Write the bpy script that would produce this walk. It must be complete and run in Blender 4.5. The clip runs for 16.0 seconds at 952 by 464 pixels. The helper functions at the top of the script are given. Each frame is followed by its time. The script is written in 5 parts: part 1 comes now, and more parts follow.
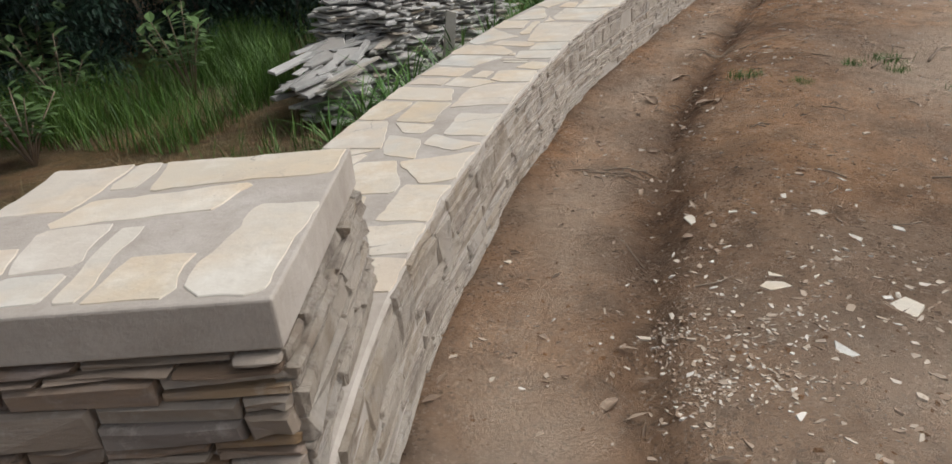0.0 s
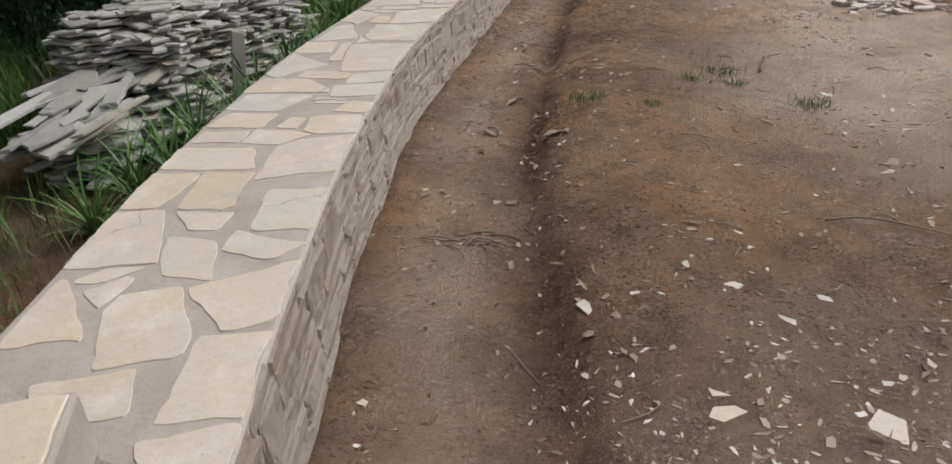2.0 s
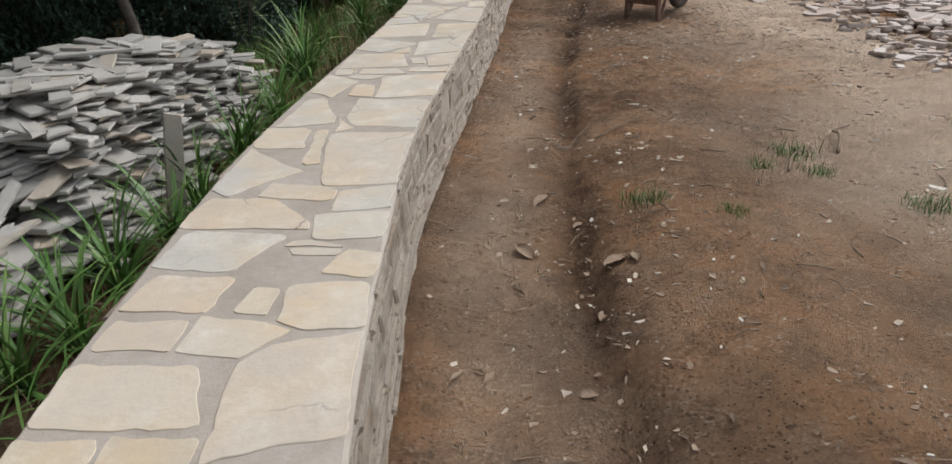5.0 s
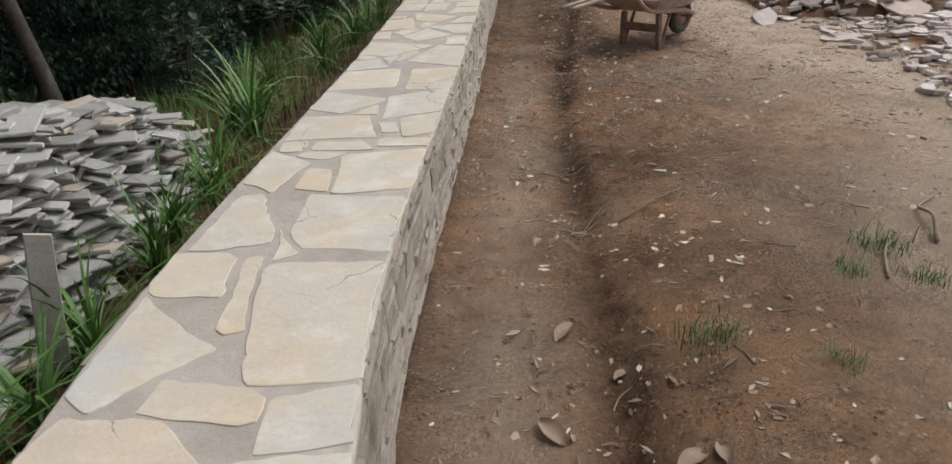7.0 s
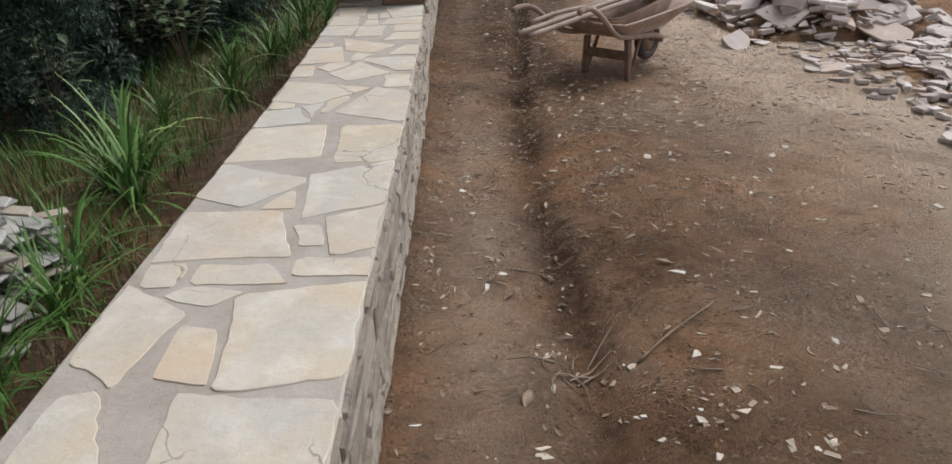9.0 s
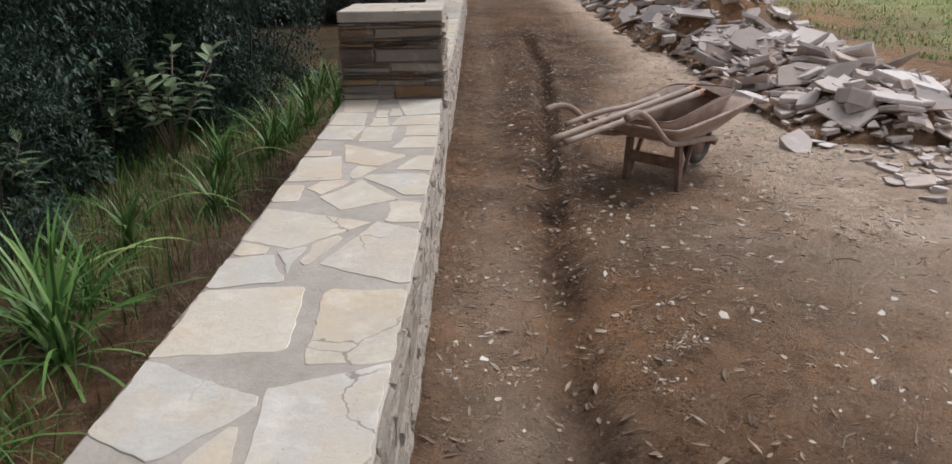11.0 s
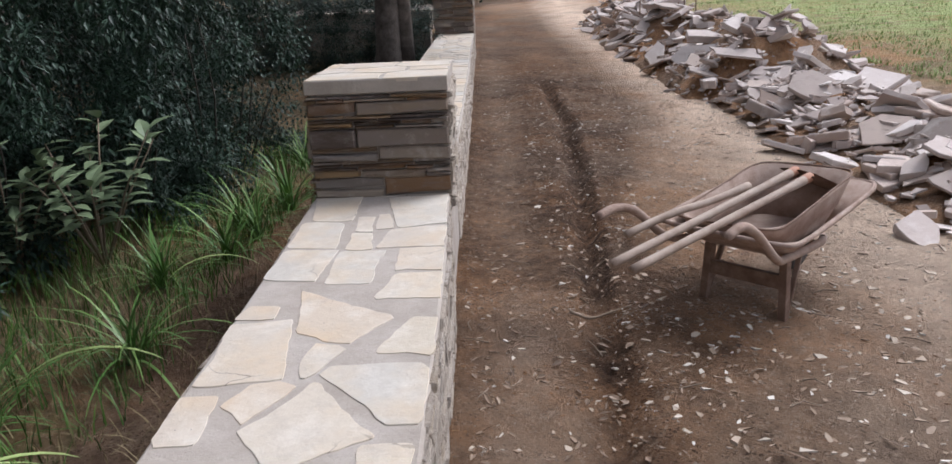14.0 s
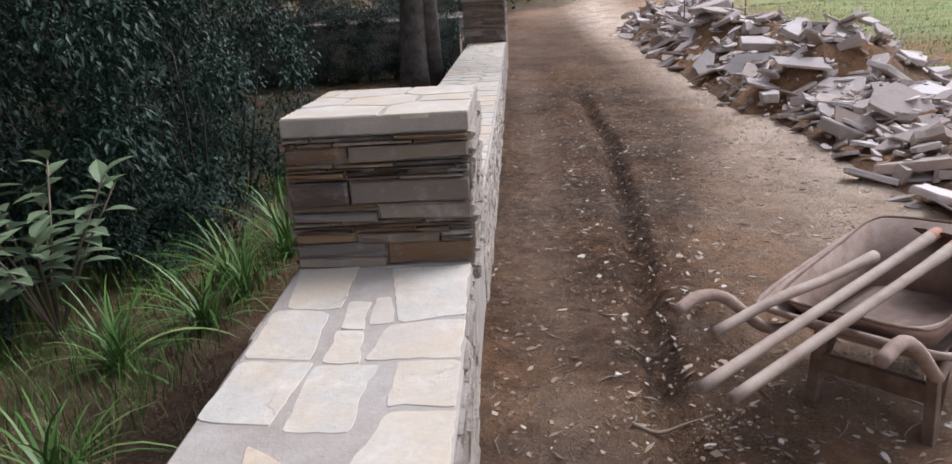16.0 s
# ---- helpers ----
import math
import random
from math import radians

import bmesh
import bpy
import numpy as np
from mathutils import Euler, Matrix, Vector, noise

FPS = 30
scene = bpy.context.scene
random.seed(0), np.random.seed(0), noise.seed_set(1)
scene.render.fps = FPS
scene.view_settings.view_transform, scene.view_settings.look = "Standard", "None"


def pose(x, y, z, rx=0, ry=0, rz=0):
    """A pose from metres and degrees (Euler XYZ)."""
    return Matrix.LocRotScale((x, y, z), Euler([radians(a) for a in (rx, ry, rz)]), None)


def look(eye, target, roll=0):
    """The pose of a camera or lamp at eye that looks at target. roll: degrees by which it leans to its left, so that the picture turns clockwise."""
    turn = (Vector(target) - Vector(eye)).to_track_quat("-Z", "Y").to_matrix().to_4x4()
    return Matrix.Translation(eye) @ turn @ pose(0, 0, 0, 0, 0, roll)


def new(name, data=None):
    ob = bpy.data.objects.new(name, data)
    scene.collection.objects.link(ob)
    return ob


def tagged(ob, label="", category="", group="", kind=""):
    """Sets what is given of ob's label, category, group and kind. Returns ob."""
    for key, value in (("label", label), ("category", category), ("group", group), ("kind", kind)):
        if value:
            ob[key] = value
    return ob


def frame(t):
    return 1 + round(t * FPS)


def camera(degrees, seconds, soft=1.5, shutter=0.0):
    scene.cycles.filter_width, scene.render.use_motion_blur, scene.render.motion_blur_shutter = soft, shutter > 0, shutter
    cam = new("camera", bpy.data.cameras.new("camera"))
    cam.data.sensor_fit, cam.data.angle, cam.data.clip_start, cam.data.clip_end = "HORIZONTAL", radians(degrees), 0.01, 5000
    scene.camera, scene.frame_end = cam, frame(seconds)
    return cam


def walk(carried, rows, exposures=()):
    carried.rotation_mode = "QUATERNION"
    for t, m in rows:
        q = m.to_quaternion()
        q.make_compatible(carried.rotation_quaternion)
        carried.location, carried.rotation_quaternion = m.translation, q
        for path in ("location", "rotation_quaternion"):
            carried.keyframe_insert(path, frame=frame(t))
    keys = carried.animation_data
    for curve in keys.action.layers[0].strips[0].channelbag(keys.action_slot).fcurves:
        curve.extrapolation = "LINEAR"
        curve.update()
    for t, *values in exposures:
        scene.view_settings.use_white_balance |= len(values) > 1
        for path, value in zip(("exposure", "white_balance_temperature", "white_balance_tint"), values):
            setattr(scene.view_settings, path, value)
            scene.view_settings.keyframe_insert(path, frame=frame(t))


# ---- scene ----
cam = camera(66.2, 16.0)
METRES, EYE, TILT, LEAN, TURN = 8.2, 1.5, 0.0, 0.0, 0.0
ROWS = [
    (0.0, 0.0, 0.0, 0.0, -2.5, -25.68, 5.2),
    (0.5, 0.0008, 0.0213, -0.0018, -7.67, -26.4, 3.65),
    (1.0, -0.0059, 0.0541, -0.0005, -13.78, -26.79, 3.46),
    (1.5, -0.0076, 0.0782, 0.0005, -17.76, -26.53, 3.41),
    (2.0, -0.0009, 0.1147, -0.0003, -18.35, -27.23, 3.64),
    (2.5, 0.0055, 0.1387, 0.0018, -18.92, -27.06, 4.31),
    (3.0, 0.0033, 0.1752, 0.0024, -19.89, -25.8, 3.8),
    (3.5, 0.0037, 0.1998, 0.003, -21.67, -26.19, 2.05),
    (6.0, 0.0274, 0.3419, 0.006, -22.14, -25.88, 3.81),
    (6.5, 0.0441, 0.3755, 0.0078, -21.47, -26.19, 4.31),
    (7.0, 0.0519, 0.408, 0.0061, -25.09, -25.41, 3.35),
    (7.5, 0.0599, 0.4437, 0.0105, -26.79, -24.95, 3.95),
    (8.0, 0.0778, 0.478, 0.0079, -28.0, -25.52, 4.3),
    (8.5, 0.0915, 0.5088, 0.0096, -26.22, -26.19, 3.68),
    (9.0, 0.101, 0.5406, 0.0078, -30.32, -25.68, 1.83),
    (9.5, 0.1137, 0.5758, 0.0092, -31.77, -27.19, 2.47),
    (10.0, 0.1289, 0.6029, 0.0118, -29.19, -23.71, 1.12),
    (12.5, 0.2001, 0.7399, 0.0184, -28.51, -18.12, 1.22),
    (13.0, 0.2137, 0.7731, 0.0201, -28.14, -15.98, 1.6),
    (13.5, 0.2247, 0.7967, 0.0216, -29.49, -18.2, 2.48),
    (14.0, 0.2443, 0.8227, 0.0201, -28.32, -18.27, 2.36),
    (14.5, 0.2615, 0.8473, 0.0219, -26.73, -17.93, 2.05),
    (15.0, 0.2735, 0.8755, 0.0201, -27.63, -17.22, 1.91),
    (15.5, 0.2857, 0.9023, 0.0228, -28.7, -17.71, 2.61),
    (16.0, 0.3019, 0.9266, 0.0207, -25.87, -17.72, 3.18),
]
walk(cam, [(t, pose(0, 0, EYE, TILT, LEAN, TURN) @ pose(METRES * x, METRES * y, METRES * z, 90 + pitch, roll, yaw)) for t, x, y, z, yaw, pitch, roll in ROWS],
     exposures=[(0.0, 0.06, 6250, 10), (1.0, -0.08, 6250, 10), (3.5, -0.06, 6250, 10), (7.0, 0.0, 6200, 10), (10.0, 0.0, 6100, 11), (12.5, 0.18, 6000, 14), (16.0, 0.36, 5750, 16)])

# ---- world and sun: bright, hazy, overcast sky ----
world = bpy.data.worlds.new("overcast")
world.use_nodes = True
scene.world = world
wn, wl = world.node_tree.nodes, world.node_tree.links
sky = wn.new("ShaderNodeTexSky")
sky.sky_type, sky.sun_disc = "NISHITA", False
sky.sun_elevation, sky.sun_rotation = radians(54), radians(82)
sky.air_density, sky.dust_density = 1.0, 4.0
flat = wn.new("ShaderNodeHueSaturation")
flat.inputs["Saturation"].default_value = 0.25
wl.new(sky.outputs[0], flat.inputs["Color"])
wl.new(flat.outputs[0], wn["Background"].inputs["Color"])
wn["Background"].inputs["Strength"].default_value = 0.15
lamp = bpy.data.lights.new("sun", "SUN")
lamp.energy, lamp.angle, lamp.color = 1.3, radians(24), (1.0, 0.96, 0.9)
sun = new("sun", lamp)
sun.matrix_basis = look((0, 0, 0), (-math.sin(radians(82)) * math.cos(radians(54)), -math.cos(radians(82)) * math.cos(radians(54)), -math.sin(radians(54))))


# ---- materials ----
class Mat:
    """A node material in the making."""

    def __init__(self, name, rough=0.9, spec=0.3):
        self.m = bpy.data.materials.new(name)
        self.m.use_nodes = True
        self.n, self.l = self.m.node_tree.nodes, self.m.node_tree.links
        self.b = self.n["Principled BSDF"]
        self.b.inputs["Roughness"].default_value = rough
        self.b.inputs["Specular IOR Level"].default_value = spec
        self.co = self.n.new("ShaderNodeNewGeometry").outputs["Position"]

    def local(self):
        self.co = self.n.new("ShaderNodeTexCoord").outputs["Object"]
        return self

    def noise(self, scale, detail=6, rough=0.6, lo=0.3, hi=0.7, stretch=None):
        t = self.n.new("ShaderNodeTexNoise")
        t.inputs["Scale"].default_value, t.inputs["Detail"].default_value, t.inputs["Roughness"].default_value = scale, detail, rough
        co = self.co
        if stretch:
            v = self.n.new("ShaderNodeVectorMath")
            v.operation = "MULTIPLY"
            self.l.new(co, v.inputs[0])
            v.inputs[1].default_value = stretch
            co = v.outputs[0]
        self.l.new(co, t.inputs["Vector"])
        return self.range(t.outputs["Fac"], lo, hi)

    def range(self, out, lo, hi, a=0.0, b=1.0):
        r = self.n.new("ShaderNodeMapRange")
        self.l.new(out, r.inputs["Value"])
        for key, value in (("From Min", lo), ("From Max", hi), ("To Min", a), ("To Max", b)):
            r.inputs[key].default_value = value
        return r.outputs["Result"]

    def specks(self, scale, radius):
        t = self.n.new("ShaderNodeTexVoronoi")
        t.inputs["Scale"].default_value = scale
        self.l.new(self.co, t.inputs["Vector"])
        return self.range(t.outputs["Distance"], radius, radius * 0.7)

    def piece(self):
        return self.n.new("ShaderNodeObjectInfo").outputs["Random"]

    def island(self):
        return self.n.new("ShaderNodeNewGeometry").outputs["Random Per Island"]

    def ramp(self, fac, *stops):
        r = self.n.new("ShaderNodeValToRGB")
        e = r.color_ramp.elements
        while len(e) < len(stops):
            e.new(0.5)
        for i, (p, c) in enumerate(stops):
            e[i].position, e[i].color = p, (*c, 1)
        self.l.new(fac, r.inputs["Fac"])
        return r.outputs["Color"]

    def mix(self, a, b, fac, how="MIX"):
        x = self.n.new("ShaderNodeMix")
        x.data_type, x.blend_type = "RGBA", how
        for value, k in ((fac, 0), (a, 6), (b, 7)):
            if isinstance(value, (int, float)):
                x.inputs[k].default_value = value
            elif isinstance(value, tuple):
                x.inputs[k].default_value = (*value, 1)
            else:
                self.l.new(value, x.inputs[k])
        return x.outputs[2]

    def times(self, a, k):
        x = self.n.new("ShaderNodeMath")
        x.operation = "MULTIPLY"
        self.l.new(a, x.inputs[0])
        if isinstance(k, (int, float)):
            x.inputs[1].default_value = k
        else:
            self.l.new(k, x.inputs[1])
        return x.outputs[0]

    def done(self, colour, height=None, strength=0.4, distance=0.01, rough=None):
        if isinstance(colour, tuple):
            self.b.inputs["Base Color"].default_value = (*colour, 1)
        else:
            self.l.new(colour, self.b.inputs["Base Color"])
        if height is not None:
            bp = self.n.new("ShaderNodeBump")
            bp.inputs["Strength"].default_value, bp.inputs["Distance"].default_value = strength, distance
            self.l.new(height, bp.inputs["Height"])
            self.l.new(bp.outputs["Normal"], self.b.inputs["Normal"])
        if rough is not None:
            self.l.new(rough, self.b.inputs["Roughness"])
        return self.m


def make_flagstone():
    k = Mat("pale_flagstone", 0.72, 0.35)
    tone = k.ramp(k.piece(), (0.0, (0.52, 0.455, 0.355)), (0.2, (0.60, 0.53, 0.42)), (0.4, (0.54, 0.515, 0.46)), (0.6, (0.62, 0.55, 0.445)), (0.8, (0.56, 0.50, 0.42)), (1.0, (0.60, 0.505, 0.39)))
    c = k.mix(tone, (0.66, 0.49, 0.29), k.times(k.noise(3.1, 4, 0.6, 0.44, 0.7), 0.5))
    c = k.mix(c, (0.76, 0.72, 0.64), k.times(k.noise(5.5, 6, 0.65, 0.5, 0.72), 0.6))
    c = k.mix(c, (0.42, 0.38, 0.33), k.times(k.noise(6, 9, 0.75, 0.5, 0.72), 0.45))
    c = k.mix(c, (0.22, 0.19, 0.16), k.times(k.specks(38, 0.09), k.noise(2.0, 3, 0.5, 0.5, 0.6)))
    v = k.n.new("ShaderNodeTexVoronoi")
    v.feature = "DISTANCE_TO_EDGE"
    v.inputs["Scale"].default_value = 2.6
    warp = k.n.new("ShaderNodeVectorMath")
    warp.operation = "ADD"
    jit = k.n.new("ShaderNodeTexNoise")
    jit.inputs["Scale"].default_value, jit.inputs["Detail"].default_value = 7.0, 5.0
    k.l.new(k.co, jit.inputs["Vector"])
    small = k.n.new("ShaderNodeVectorMath")
    small.operation = "SCALE"
    small.inputs["Scale"].default_value = 0.16
    k.l.new(jit.outputs["Color"], small.inputs[0])
    k.l.new(k.co, warp.inputs[0])
    k.l.new(small.outputs[0], warp.inputs[1])
    k.l.new(warp.outputs[0], v.inputs["Vector"])
    crack = k.times(k.range(v.outputs["Distance"], 0.010, 0.003), k.noise(1.9, 2, 0.5, 0.56, 0.62))
    c = k.mix(c, (0.20, 0.17, 0.14), k.times(crack, 0.75))
    return k.done(c, k.noise(26, 9, 0.7, 0.2, 0.8), 0.35, 0.008)


def make_mortar():
    k = Mat("grey_mortar", 0.95, 0.2)
    c = k.ramp(k.noise(4, 8, 0.65), (0, (0.37, 0.325, 0.275)), (0.5, (0.44, 0.39, 0.335)), (1, (0.51, 0.465, 0.41)))
    c = k.mix(c, (0.30, 0.25, 0.20), k.times(k.noise(14, 8, 0.7, 0.5, 0.75), 0.4))
    return k.done(c, k.noise(60, 8, 0.7, 0.2, 0.8), 0.5, 0.006)


def make_ledge():
    k = Mat("layered_ledgestone", 0.82, 0.3)
    tone = k.ramp(k.piece(), (0.0, (0.22, 0.16, 0.11)), (0.18, (0.36, 0.31, 0.255)), (0.34, (0.33, 0.215, 0.11)), (0.48, (0.085, 0.06, 0.048)), (0.62, (0.34, 0.285, 0.23)), (0.76, (0.24, 0.14, 0.072)), (0.88, (0.11, 0.082, 0.066)), (1.0, (0.27, 0.235, 0.20)))
    c = k.mix(tone, (0.24, 0.20, 0.18), k.times(k.noise(5, 8, 0.7, 0.46, 0.66, (1, 1, 3)), 0.7))
    c = k.mix(c, (0.60, 0.55, 0.48), k.times(k.noise(11, 8, 0.7, 0.55, 0.75), 0.5))
    return k.done(c, k.noise(18, 9, 0.72, 0.2, 0.8, (1, 1, 3.5)), 0.6, 0.012)


def make_facing(name, joined):
    k = Mat(name, 0.88, 0.25)
    tone = k.ramp(k.island() if joined else k.piece(), (0.0, (0.40, 0.35, 0.29)), (0.25, (0.48, 0.43, 0.37)), (0.45, (0.30, 0.24, 0.19)), (0.6, (0.42, 0.34, 0.25)), (0.8, (0.20, 0.16, 0.13)), (1.0, (0.52, 0.47, 0.41)))
    c = k.mix(tone, (0.47, 0.405, 0.33), k.noise(5, 7, 0.65, 0.38, 0.56))
    c = k.mix(c, (0.17, 0.135, 0.11), k.times(k.noise(14, 9, 0.75, 0.54, 0.68), 0.75))
    c = k.mix(c, (0.60, 0.56, 0.50), k.times(k.noise(9, 7, 0.7, 0.55, 0.7), 0.45))
    return k.done(c, k.noise(16, 9, 0.75, 0.2, 0.8), 0.9, 0.025)


def make_slate():
    k = Mat("loose_slate", 0.78, 0.35)
    tone = k.ramp(k.piece(), (0.0, (0.36, 0.30, 0.26)), (0.3, (0.56, 0.48, 0.43)), (0.55, (0.68, 0.61, 0.56)), (0.75, (0.46, 0.37, 0.32)), (0.9, (0.58, 0.46, 0.38)), (1.0, (0.42, 0.32, 0.26)))
    c = k.mix(tone, (0.74, 0.70, 0.65), k.times(k.noise(6, 8, 0.7, 0.5, 0.72), 0.55))
    c = k.mix(c, (0.32, 0.26, 0.22), k.times(k.noise(9, 9, 0.72, 0.55, 0.78), 0.6))
    return k.done(c, k.noise(22, 9, 0.7, 0.2, 0.8), 0.5, 0.01)


def make_rubble():
    k = Mat("grey_rubble", 0.85, 0.3)
    tone = k.ramp(k.island(), (0.0, (0.36, 0.30, 0.26)), (0.35, (0.52, 0.44, 0.39)), (0.6, (0.64, 0.57, 0.52)), (0.8, (0.45, 0.36, 0.30)), (1.0, (0.74, 0.68, 0.62)))
    c = k.mix(tone, (0.25, 0.20, 0.17), k.times(k.noise(7, 8, 0.7, 0.52, 0.75), 0.5))
    return k.done(c, k.noise(20, 8, 0.7, 0.2, 0.8), 0.5, 0.01)


def make_stack_slate(name, joined):
    k = Mat(name, 0.8, 0.3)
    tone = k.ramp(k.island() if joined else k.piece(), (0.0, (0.29, 0.28, 0.255)), (0.35, (0.42, 0.405, 0.375)), (0.6, (0.54, 0.52, 0.48)), (0.85, (0.37, 0.345, 0.31)), (0.93, (0.45, 0.40, 0.33)), (1.0, (0.47, 0.39, 0.30)))
    c = k.mix(tone, (0.50, 0.485, 0.455), k.times(k.noise(7, 8, 0.7, 0.5, 0.72), 0.5))
    c = k.mix(c, (0.15, 0.135, 0.12), k.times(k.noise(11, 9, 0.72, 0.55, 0.78), 0.6))
    return k.done(c, k.noise(24, 9, 0.7, 0.2, 0.8), 0.55, 0.01)


def make_chip():
    k = Mat("white_chip", 0.8, 0.3)
    tone = k.ramp(k.island(), (0.0, (0.24, 0.165, 0.11)), (0.45, (0.37, 0.285, 0.21)), (0.78, (0.50, 0.42, 0.33)), (0.94, (0.62, 0.56, 0.48)), (1.0, (0.72, 0.67, 0.60)))
    return k.done(k.mix(tone, (0.32, 0.22, 0.14), k.times(k.noise(30, 6, 0.7, 0.5, 0.75), 0.55)))


def make_ground():
    k = Mat("bare_soil", 0.96, 0.15)
    c = k.ramp(k.noise(0.9, 5, 0.6), (0, (0.230, 0.141, 0.086)), (0.5, (0.335, 0.215, 0.136)), (1, (0.465, 0.335, 0.228)))
    c = k.mix(c, (0.55, 0.285, 0.13), k.times(k.noise(0.7, 5, 0.6, 0.42, 0.62), 0.75))
    c = k.mix(c, (0.40, 0.31, 0.23), k.times(k.noise(2.4, 7, 0.65, 0.52, 0.74), 0.55))
    c = k.mix(c, (0.11, 0.064, 0.036), k.times(k.noise(6, 9, 0.75, 0.48, 0.70), 0.68))
    c = k.mix(c, (0.13, 0.078, 0.047), k.times(k.noise(1.5, 7, 0.7, 0.5, 0.70), 0.45))
    c = k.mix(c, (0.46, 0.37, 0.28), k.times(k.noise(22, 9, 0.8, 0.58, 0.75), 0.6))
    c = k.mix(c, (0.40, 0.32, 0.25), k.times(k.specks(70, 0.22), k.noise(3.0, 4, 0.6, 0.45, 0.65)))
    c = k.mix(c, (0.06, 0.04, 0.028), k.times(k.specks(45, 0.2), k.noise(2.2, 4, 0.6, 0.45, 0.65)))
    v = k.n.new("ShaderNodeTexVoronoi")
    v.inputs["Scale"].default_value = 95.0
    k.l.new(k.co, v.inputs["Vector"])
    grain = k.n.new("ShaderNodeSeparateColor")
    k.l.new(v.outputs["Color"], grain.inputs[0])
    c = k.mix(c, (0.60, 0.46, 0.34), k.times(k.range(grain.outputs[0], 0.76, 1.0), k.noise(7, 5, 0.6, 0.38, 0.7)))
    c = k.mix(c, (0.07, 0.042, 0.026), k.times(k.range(grain.outputs[1], 0.80, 1.0), k.noise(5, 5, 0.6, 0.35, 0.65)))
    # churned dark furrow soil plus shade, and dusty track beyond plus glare, painted by attribute
    a = k.n.new("ShaderNodeAttribute")
    a.attribute_name = "soil"
    sep = k.n.new("ShaderNodeSeparateColor")
    k.l.new(a.outputs["Color"], sep.inputs[0])
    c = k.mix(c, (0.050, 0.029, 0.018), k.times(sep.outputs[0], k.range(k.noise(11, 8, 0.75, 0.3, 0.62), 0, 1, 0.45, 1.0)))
    c = k.mix(c, (0.80, 0.63, 0.475), k.times(sep.outputs[1], k.noise(1.7, 7, 0.65, 0.15, 0.55)))
    c = k.mix(c, k.ramp(k.noise(2, 7, 0.7), (0, (0.27, 0.34, 0.10)), (1, (0.46, 0.53, 0.23))), k.times(sep.outputs[2], k.noise(2.5, 8, 0.7, 0.3, 0.55)))
    h = k.mix(k.noise(9, 9, 0.75, 0.2, 0.8), k.noise(45, 9, 0.85, 0.25, 0.75), 0.5)
    h = k.mix(h, v.outputs["Distance"], k.times(k.noise(3.5, 5, 0.6, 0.4, 0.7), 0.3))
    return k.done(c, h, 1.0, 0.055)


def make_leaf(name, dark, mid, light, rough=0.5):
    k = Mat(name, rough, 0.35)
    c = k.ramp(k.island(), (0, dark), (0.5, mid), (1, light))
    c = k.mix(c, tuple(v * 0.5 for v in dark), k.times(k.noise(2.2, 4, 0.6, 0.45, 0.7), 0.5))
    k.b.inputs["Transmission Weight"].default_value = 0.0
    k.b.inputs["Subsurface Weight"].default_value = 0.0
    return k.done(c)


def make_strap_leaf():
    k = Mat("single_strap_leaf", 0.42, 0.35)
    c = k.ramp(k.piece(), (0, (0.06, 0.14, 0.028)), (0.5, (0.105, 0.22, 0.05)), (1, (0.20, 0.31, 0.09)))
    c = k.mix(c, (0.03, 0.06, 0.012), k.times(k.noise(2.2, 4, 0.6, 0.45, 0.7), 0.5))
    return k.done(c)


def make_plain(name, colours, rough, metal=0.0, scale=6.0, bump=0.3):
    k = Mat(name, rough, 0.4)
    k.b.inputs["Metallic"].default_value = metal
    n = len(colours)
    c = k.ramp(k.noise(scale, 8, 0.7, 0.3, 0.7), *[(i / max(1, n - 1), v) for i, v in enumerate(colours)])
    return k.done(c, k.noise(scale * 8, 8, 0.7, 0.2, 0.8), bump, 0.004)


FACING, FACING_REST = make_facing("mortared_facing", False), make_facing("mortared_facing_rest", True)
SPLIT = make_plain("split_pink_stone", [(0.36, 0.285, 0.24), (0.54, 0.44, 0.38), (0.68, 0.58, 0.51)], 0.85, 0, 5, 0.6)
STACKED, STACKED_REST = make_stack_slate("stacked_slate", False), make_stack_slate("stacked_slate_rest", True)
FLAG, MORTAR, LEDGE, SLATE, RUBBLE, CHIP, SOIL = make_flagstone(), make_mortar(), make_ledge(), make_slate(), make_rubble(), make_chip(), make_ground()
GRASS = make_leaf("grass_blade", (0.05, 0.11, 0.016), (0.085, 0.175, 0.028), (0.15, 0.24, 0.05))
LAWN = make_leaf("lawn_blade", (0.26, 0.37, 0.11), (0.37, 0.49, 0.17), (0.47, 0.56, 0.24))
STRAP_LEAF = make_strap_leaf()
BROAD = make_leaf("broad_leaf", (0.13, 0.19, 0.10), (0.20, 0.27, 0.15), (0.30, 0.35, 0.21), 0.32)
SHADY = make_leaf("shady_leaf", (0.06, 0.11, 0.04), (0.11, 0.18, 0.065), (0.18, 0.26, 0.10), 0.4)
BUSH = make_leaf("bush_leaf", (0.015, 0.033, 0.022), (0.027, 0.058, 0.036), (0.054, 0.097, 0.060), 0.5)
STRAW = make_leaf("dry_straw", (0.16, 0.12, 0.055), (0.26, 0.20, 0.10), (0.36, 0.29, 0.16), 0.8)
DEAD = make_leaf("dead_leaf", (0.12, 0.078, 0.05), (0.24, 0.165, 0.11), (0.38, 0.29, 0.21), 0.75)
TWIG = make_plain("grey_twig", [(0.18, 0.13, 0.09), (0.34, 0.26, 0.19)], 0.9)
